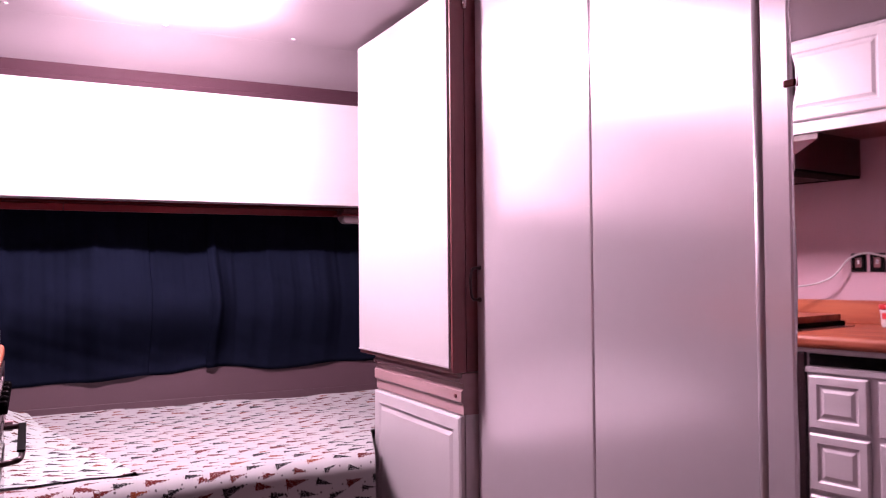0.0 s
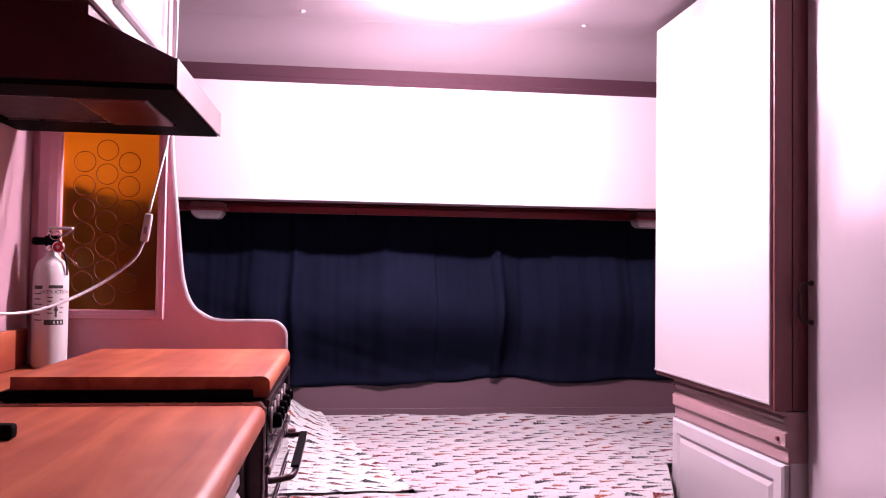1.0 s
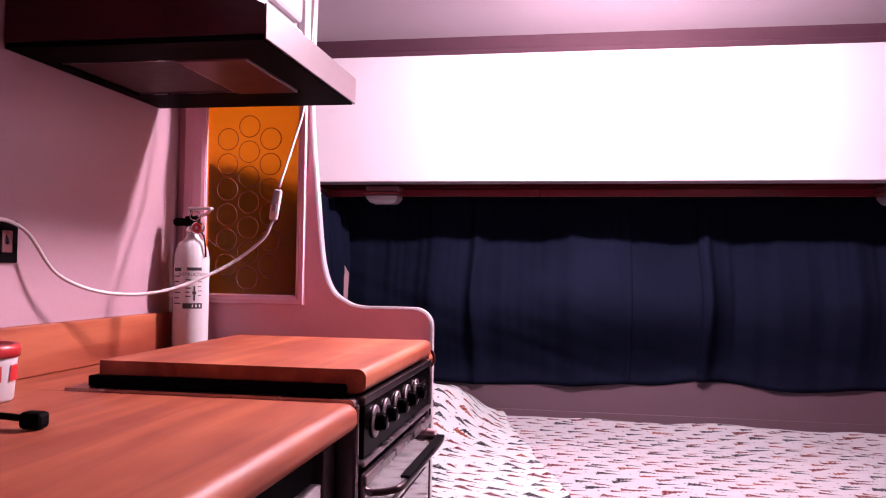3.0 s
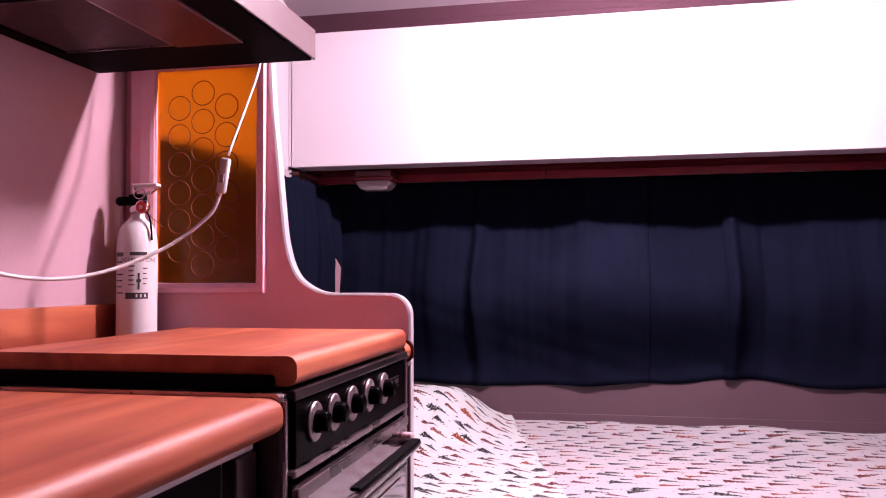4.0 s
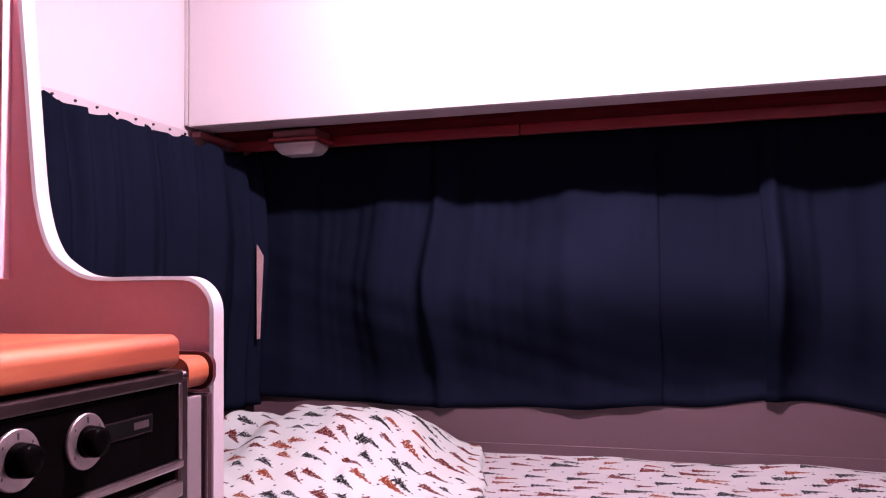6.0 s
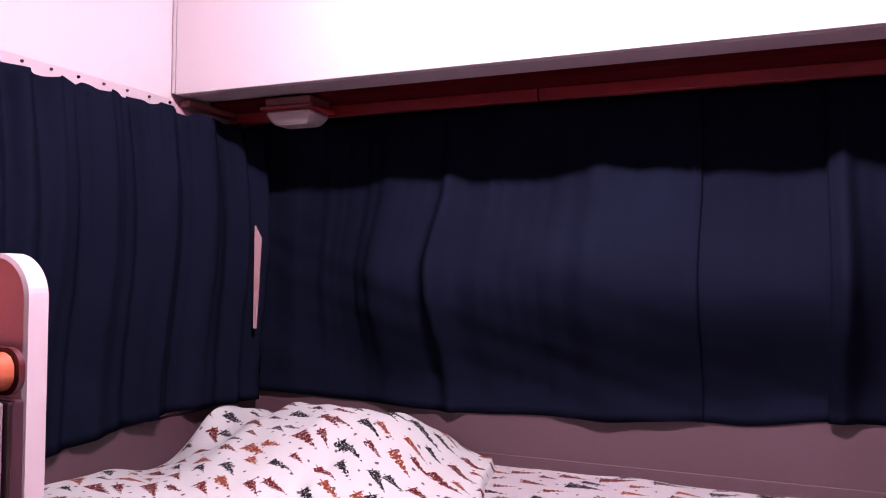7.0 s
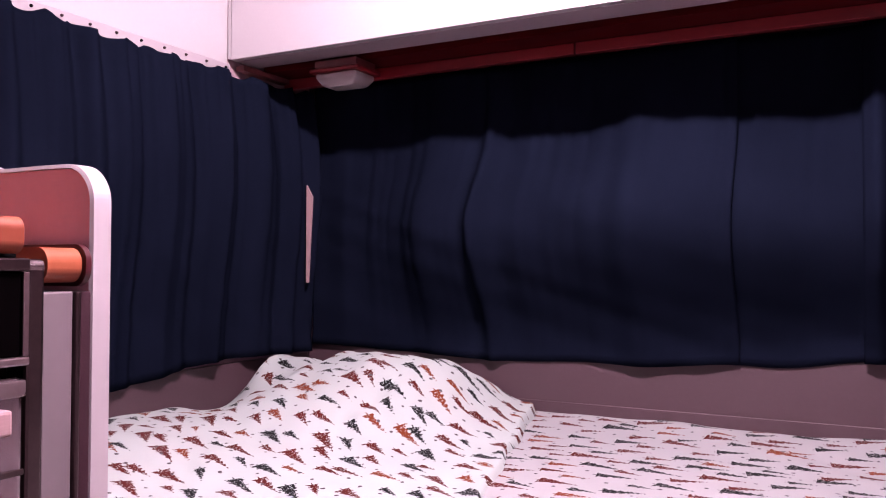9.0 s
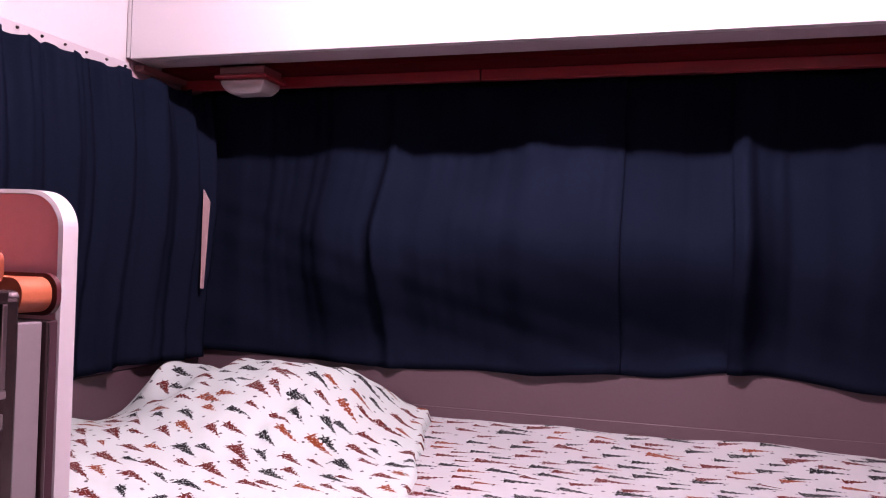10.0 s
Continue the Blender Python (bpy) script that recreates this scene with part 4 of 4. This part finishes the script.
def extinguisher():
    e = thing("fire_extinguisher", "small white fire extinguisher with red gauge standing on the worktop", "fire extinguisher")
    c = (-0.585, 2.325)
    r = 0.0385
    prof = [(0.032, 0.900), (0.037, 0.903), (r, 0.910), (r, 1.102), (0.0375, 1.117), (0.034, 1.134), (0.028, 1.146), (0.0175, 1.155), (0.0135, 1.162), (0.0135, 1.170)]
    part("cylinder", lathe(prof, (c[0], c[1], 0), 40), WPLASTIC, e, "white painted steel cylinder", True)
    part("neck", lathe([(0.015, 1.168), (0.015, 1.180), (0.011, 1.184), (0.011, 1.200)], (c[0], c[1], 0), 20), CHROME, e, "", True)
    v = part("valve", box(c[0] - 0.014, c[0] + 0.014, c[1] - 0.012, c[1] + 0.012, 1.182, 1.206, 0.003), BLACK, e, "black plastic valve head")
    part("nozzle", lathe([(0.0085, 0.0), (0.0095, -0.026), (0.007, -0.030)], (c[0] - 0.012, c[1] - 0.004, 1.193), 16, "x"), BLACK, v, "", True)
    part("lever", box(c[0] - 0.010, c[0] + 0.046, c[1] - 0.008, c[1] + 0.008, 1.220, 1.227, 0.0025), WPLASTIC, e, "white squeeze lever")
    part("carry_handle", tube([(c[0], c[1], 1.203), (c[0] + 0.022, c[1], 1.207), (c[0] + 0.040, c[1], 1.217), (c[0] + 0.043, c[1], 1.223)], 0.004), CHROME, e, "", True)
    part("lever_post", tube([(c[0] - 0.006, c[1], 1.202), (c[0] - 0.006, c[1], 1.223)], 0.0045, steps=1), CHROME, e, "", True)
    g = part("gauge", lathe([(0.0145, 0.0), (0.0145, -0.007), (0.0125, -0.009)], (c[0] + 0.020, c[1] - 0.012, 1.179), 24, "y"), CHROME, e, "", True)
    part("gauge_dial", lathe([(0.0115, -0.0091), (0.011, -0.0098)], (c[0] + 0.020, c[1] - 0.012, 1.179), 24, "y"), RED, g, "red dial")
    part("gauge_hub", lathe([(0.004, -0.0099), (0.0038, -0.0104)], (c[0] + 0.020, c[1] - 0.012, 1.179), 16, "y"), WPLASTIC, g)
    part("pin_ring", tube([(c[0] + 0.012 + 0.012 * math.cos(a), c[1] - 0.014, 1.206 + 0.010 * math.sin(a)) for a in np.linspace(0, 2 * math.pi, 13)], 0.0013, 6, steps=2), CHROME, e, "steel pull ring", True)
    part("seal_tail", tube([(c[0] + 0.018, c[1] - 0.012, 1.189), (c[0] + 0.034, c[1] - 0.014, 1.164), (c[0] + 0.062, c[1] - 0.01, 1.139)], 0.0008, 5), CHROME, e, "", True)
    part("hose_strap", tube([(c[0] + 0.012, c[1] - 0.008, 1.180), (c[0] + 0.030, c[1] - 0.010, 1.164), (c[0] + 0.037, c[1] - 0.012, 1.139), (c[0] + 0.039, c[1] - 0.012, 1.114)], 0.002, 6), BLACK, e, "", True)
    # printed label, facing the aisle and the front
    R = r + 0.0006
    a0 = radians(-62)
    part("label_band", arc_patch(c, R, a0 - 0.50, a0 + 0.62, 1.000, 1.012), INK, e, "black band")
    for k in range(3):
        part("band_mark", arc_patch(c, R + 0.0003, a0 + 0.02 + 0.2 * k, a0 + 0.10 + 0.2 * k, 1.003, 1.009, 3), WPLASTIC, e)
    wrap_text("INSTRUCTIONS", 0.0105, e, "label_text", c, R, a0 + 0.14, 1.072, INK)
    part("print_bar", arc_patch(c, R, a0 - 0.28, a0 + 0.55, 1.084, 1.091), INK, e)
    for k in range(5):
        part("print_bar", arc_patch(c, R, a0 - 0.34, a0 - 0.05 - 0.04 * (k % 2), 1.062 - 0.009 * k, 1.0645 - 0.009 * k, 4), INK, e)
    for k in range(4):
        part("print_bar", arc_patch(c, R, a0 + 0.34, a0 + 0.58 - 0.05 * (k % 2), 1.058 - 0.010 * k, 1.060 - 0.010 * k, 4), INK, e)
    part("pictogram", arc_patch(c, R, a0 + 0.10, a0 + 0.20, 1.018, 1.050, 3), INK, e, "small dark pictogram block")
    part("pictogram", arc_patch(c, R, a0 + 0.04, a0 + 0.26, 1.032, 1.038, 3), INK, e)
    for k in range(7):
        part("print_bar", arc_patch(c, R, a0 - 1.18, a0 - 0.62 - 0.05 * (k % 3), 1.082 - 0.012 * k, (1.090 if k == 0 else 1.0845) - 0.012 * k, 5), INK, e)


extinguisher()


def cord():
    c = thing("extension_lead", "white lamp cord with an inline switch hanging under the hood", "extension lead")
    part("cord_upper", tube([(-0.330, 2.375, 1.90), (-0.325, 2.372, 1.70), (-0.328, 2.345, 1.52), (-0.330, 2.325, 1.44), (-0.338, 2.28, 1.35), (-0.346, 2.232, 1.262)], 0.0028), WPLASTIC, c, "", True)
    bm = box(-0.009, 0.009, -0.006, 0.006, -0.032, 0.032, 0.004)
    bm.transform(Matrix.Translation((-0.349, 2.222, 1.224)) @ Matrix.Rotation(radians(9), 4, "Y"))
    sw = part("switch", bm, WPLASTIC, c, "white inline switch", True)
    bm = box(-0.004, 0.004, -0.0085, -0.005, -0.008, 0.008, 0.001)
    bm.transform(Matrix.Translation((-0.349, 2.222, 1.218)) @ Matrix.Rotation(radians(9), 4, "Y"))
    part("rocker", bm, LENS, sw)
    part("cord_lower", tube([(-0.354, 2.222, 1.193), (-0.375, 2.215, 1.150), (-0.443, 2.18, 1.091), (-0.522, 2.09, 1.045), (-0.580, 1.99, 1.042), (-0.618, 1.90, 1.075), (-0.634, 1.84, 1.145), (-0.642, 1.78, 1.165), (-0.645, 1.70, 1.150), (-0.645, 1.64, 1.148)], 0.0034), WPLASTIC, c, "", True)
    part("plug", box(-0.650, -0.628, 1.615, 1.645, 1.136, 1.160, 0.005), WPLASTIC, c, "", True)


cord()


def sockets():
    for y in (1.745, 1.815):
        s = thing("wall_socket", "small dark brown socket plate on the kitchen wall", "wall socket", "dark sockets")
        part("plate", box(-0.6595, -0.654, y - 0.028, y + 0.028, 1.095, 1.165, 0.002), BLACK, s)
        part("insert", box(-0.654, -0.652, y - 0.012, y + 0.012, 1.112, 1.148, 0.001), BROWN, s)
        part("contact", box(-0.652, -0.6515, y - 0.005, y + 0.004, 1.125, 1.140), CHROME, s)
    d = thing("power_outlet", "white duplex power outlet with a plugged-in cord", "power outlet")
    part("plate", box(-0.6595, -0.654, 1.585, 1.660, 1.068, 1.185, 0.003), WPLASTIC, d)
    for z in (1.102, 1.148):
        part("socket", lathe([(0.017, 0.0), (0.016, 0.0025)], (-0.654, 1.6225, z), 20, "x"), BROWN, d)


sockets()


def fan():
    f = thing("desk_fan", "black round desk fan with wire guard on the worktop", "fan")
    c = Vector((-0.548, 1.482, 1.020))
    aim = Matrix.Translation(c) @ Matrix.Rotation(radians(62), 4, "Z")
    ring = lathe([(0.100, -0.035), (0.106, -0.030), (0.108, 0.0), (0.106, 0.03), (0.100, 0.035), (0.098, 0.03), (0.100, 0.0), (0.098, -0.03)], (0, 0, 0), 48, "y")
    ring.transform(aim)
    part("guard_ring", ring, BLACK, f, "dark guard hoop", True)
    for side in (-0.032, 0.032):
        for k in range(28):
            a = 2 * math.pi * k / 28
            p0 = Vector((0.022 * math.cos(a), side * 1.25, 0.022 * math.sin(a)))
            p1 = Vector((0.065 * math.cos(a + 0.45), side * 1.3, 0.065 * math.sin(a + 0.45)))
            p2 = Vector((0.102 * math.cos(a + 0.62), side, 0.102 * math.sin(a + 0.62)))
            bm = tube([p0, p1, p2], 0.0013, 5, steps=4)
            bm.transform(aim)
            part("guard_wire", bm, CHROME_DULL, f, smooth=True)
    hub = lathe([(0.006, -0.045), (0.024, -0.042), (0.026, -0.02), (0.026, 0.04), (0.02, 0.06)], (0, 0, 0), 24, "y")
    hub.transform(aim)
    part("hub", hub, BLACK, f, smooth=True)
    for k in range(5):
        bm = bmesh.new()
        a = 2 * math.pi * k / 5
        vs = []
        for rr, w, tw in ((0.024, 0.016, 0.010), (0.06, 0.034, 0.012), (0.092, 0.030, 0.008)):
            for sgn in (-1, 1):
                q = a + sgn * w / rr / 2
                vs.append(bm.verts.new((rr * math.cos(q), sgn * tw, rr * math.sin(q))))
        bm.faces.new((vs[0], vs[1], vs[3], vs[2]))
        bm.faces.new((vs[2], vs[3], vs[5], vs[4]))
        bmesh.ops.solidify(bm, geom=list(bm.faces), thickness=0.002)
        bm.transform(aim)
        part("blade", bm, BLACK, f)
    part("stand", tube([c + Vector((0.0, 0.0, -0.10)), c + Vector((0.02, -0.015, -0.112)), c + Vector((0.02, -0.015, -0.119))], 0.012), BLACK, f, smooth=True)
    part("base", lathe([(0.07, 0.901), (0.07, 0.909), (0.055, 0.918), (0.02, 0.922)], (c.x + 0.02, c.y - 0.015, 0), 32), BLACK, f, smooth=True)


fan()


def tub():
    b = thing("plastic_tub", "small white tub with a red lid and red print", "tub")
    c = (-0.555, 1.635)
    part("tub", lathe([(0.046, 0.901), (0.048, 0.904), (0.0515, 0.955), (0.053, 0.966)], (c[0], c[1], 0), 32), WPLASTIC, b, "", True)
    part("lid", lathe([(0.055, 0.963), (0.0555, 0.976), (0.053, 0.981), (0.047, 0.980), (0.046, 0.977)], (c[0], c[1], 0), 32), RED, b, "red lid", True)
    for k, (a, w) in enumerate(((-0.6, 0.35), (0.35, 0.3), (-1.7, 0.4))):
        part("print_patch", arc_patch(c, 0.0519, a - w, a + w, 0.930, 0.952, 8), RED, b)


tub()


def cable():
    k = thing("charger_cable", "black adapter with a short lead lying on the worktop", "cable")
    part("adapter", box(-0.535, -0.455, 1.435, 1.500, 0.901, 0.934, 0.006), BLACK, k)
    part("coil", tube([(-0.46 + 0.028 * math.cos(a), 1.495 + 0.022 * math.sin(a), 0.909 + 0.0012 * a) for a in np.linspace(0, 12.5, 40)], 0.0045, 6, steps=2), BLACK, k, smooth=True)
    part("lead", tube([(-0.435, 1.492, 0.912), (-0.41, 1.489, 0.913), (-0.362, 1.484, 0.912)], 0.0042), BLACK, k, smooth=True)
    part("plug", box(-0.366, -0.338, 1.473, 1.495, 0.901, 0.921, 0.005), BLACK, k)


cable()
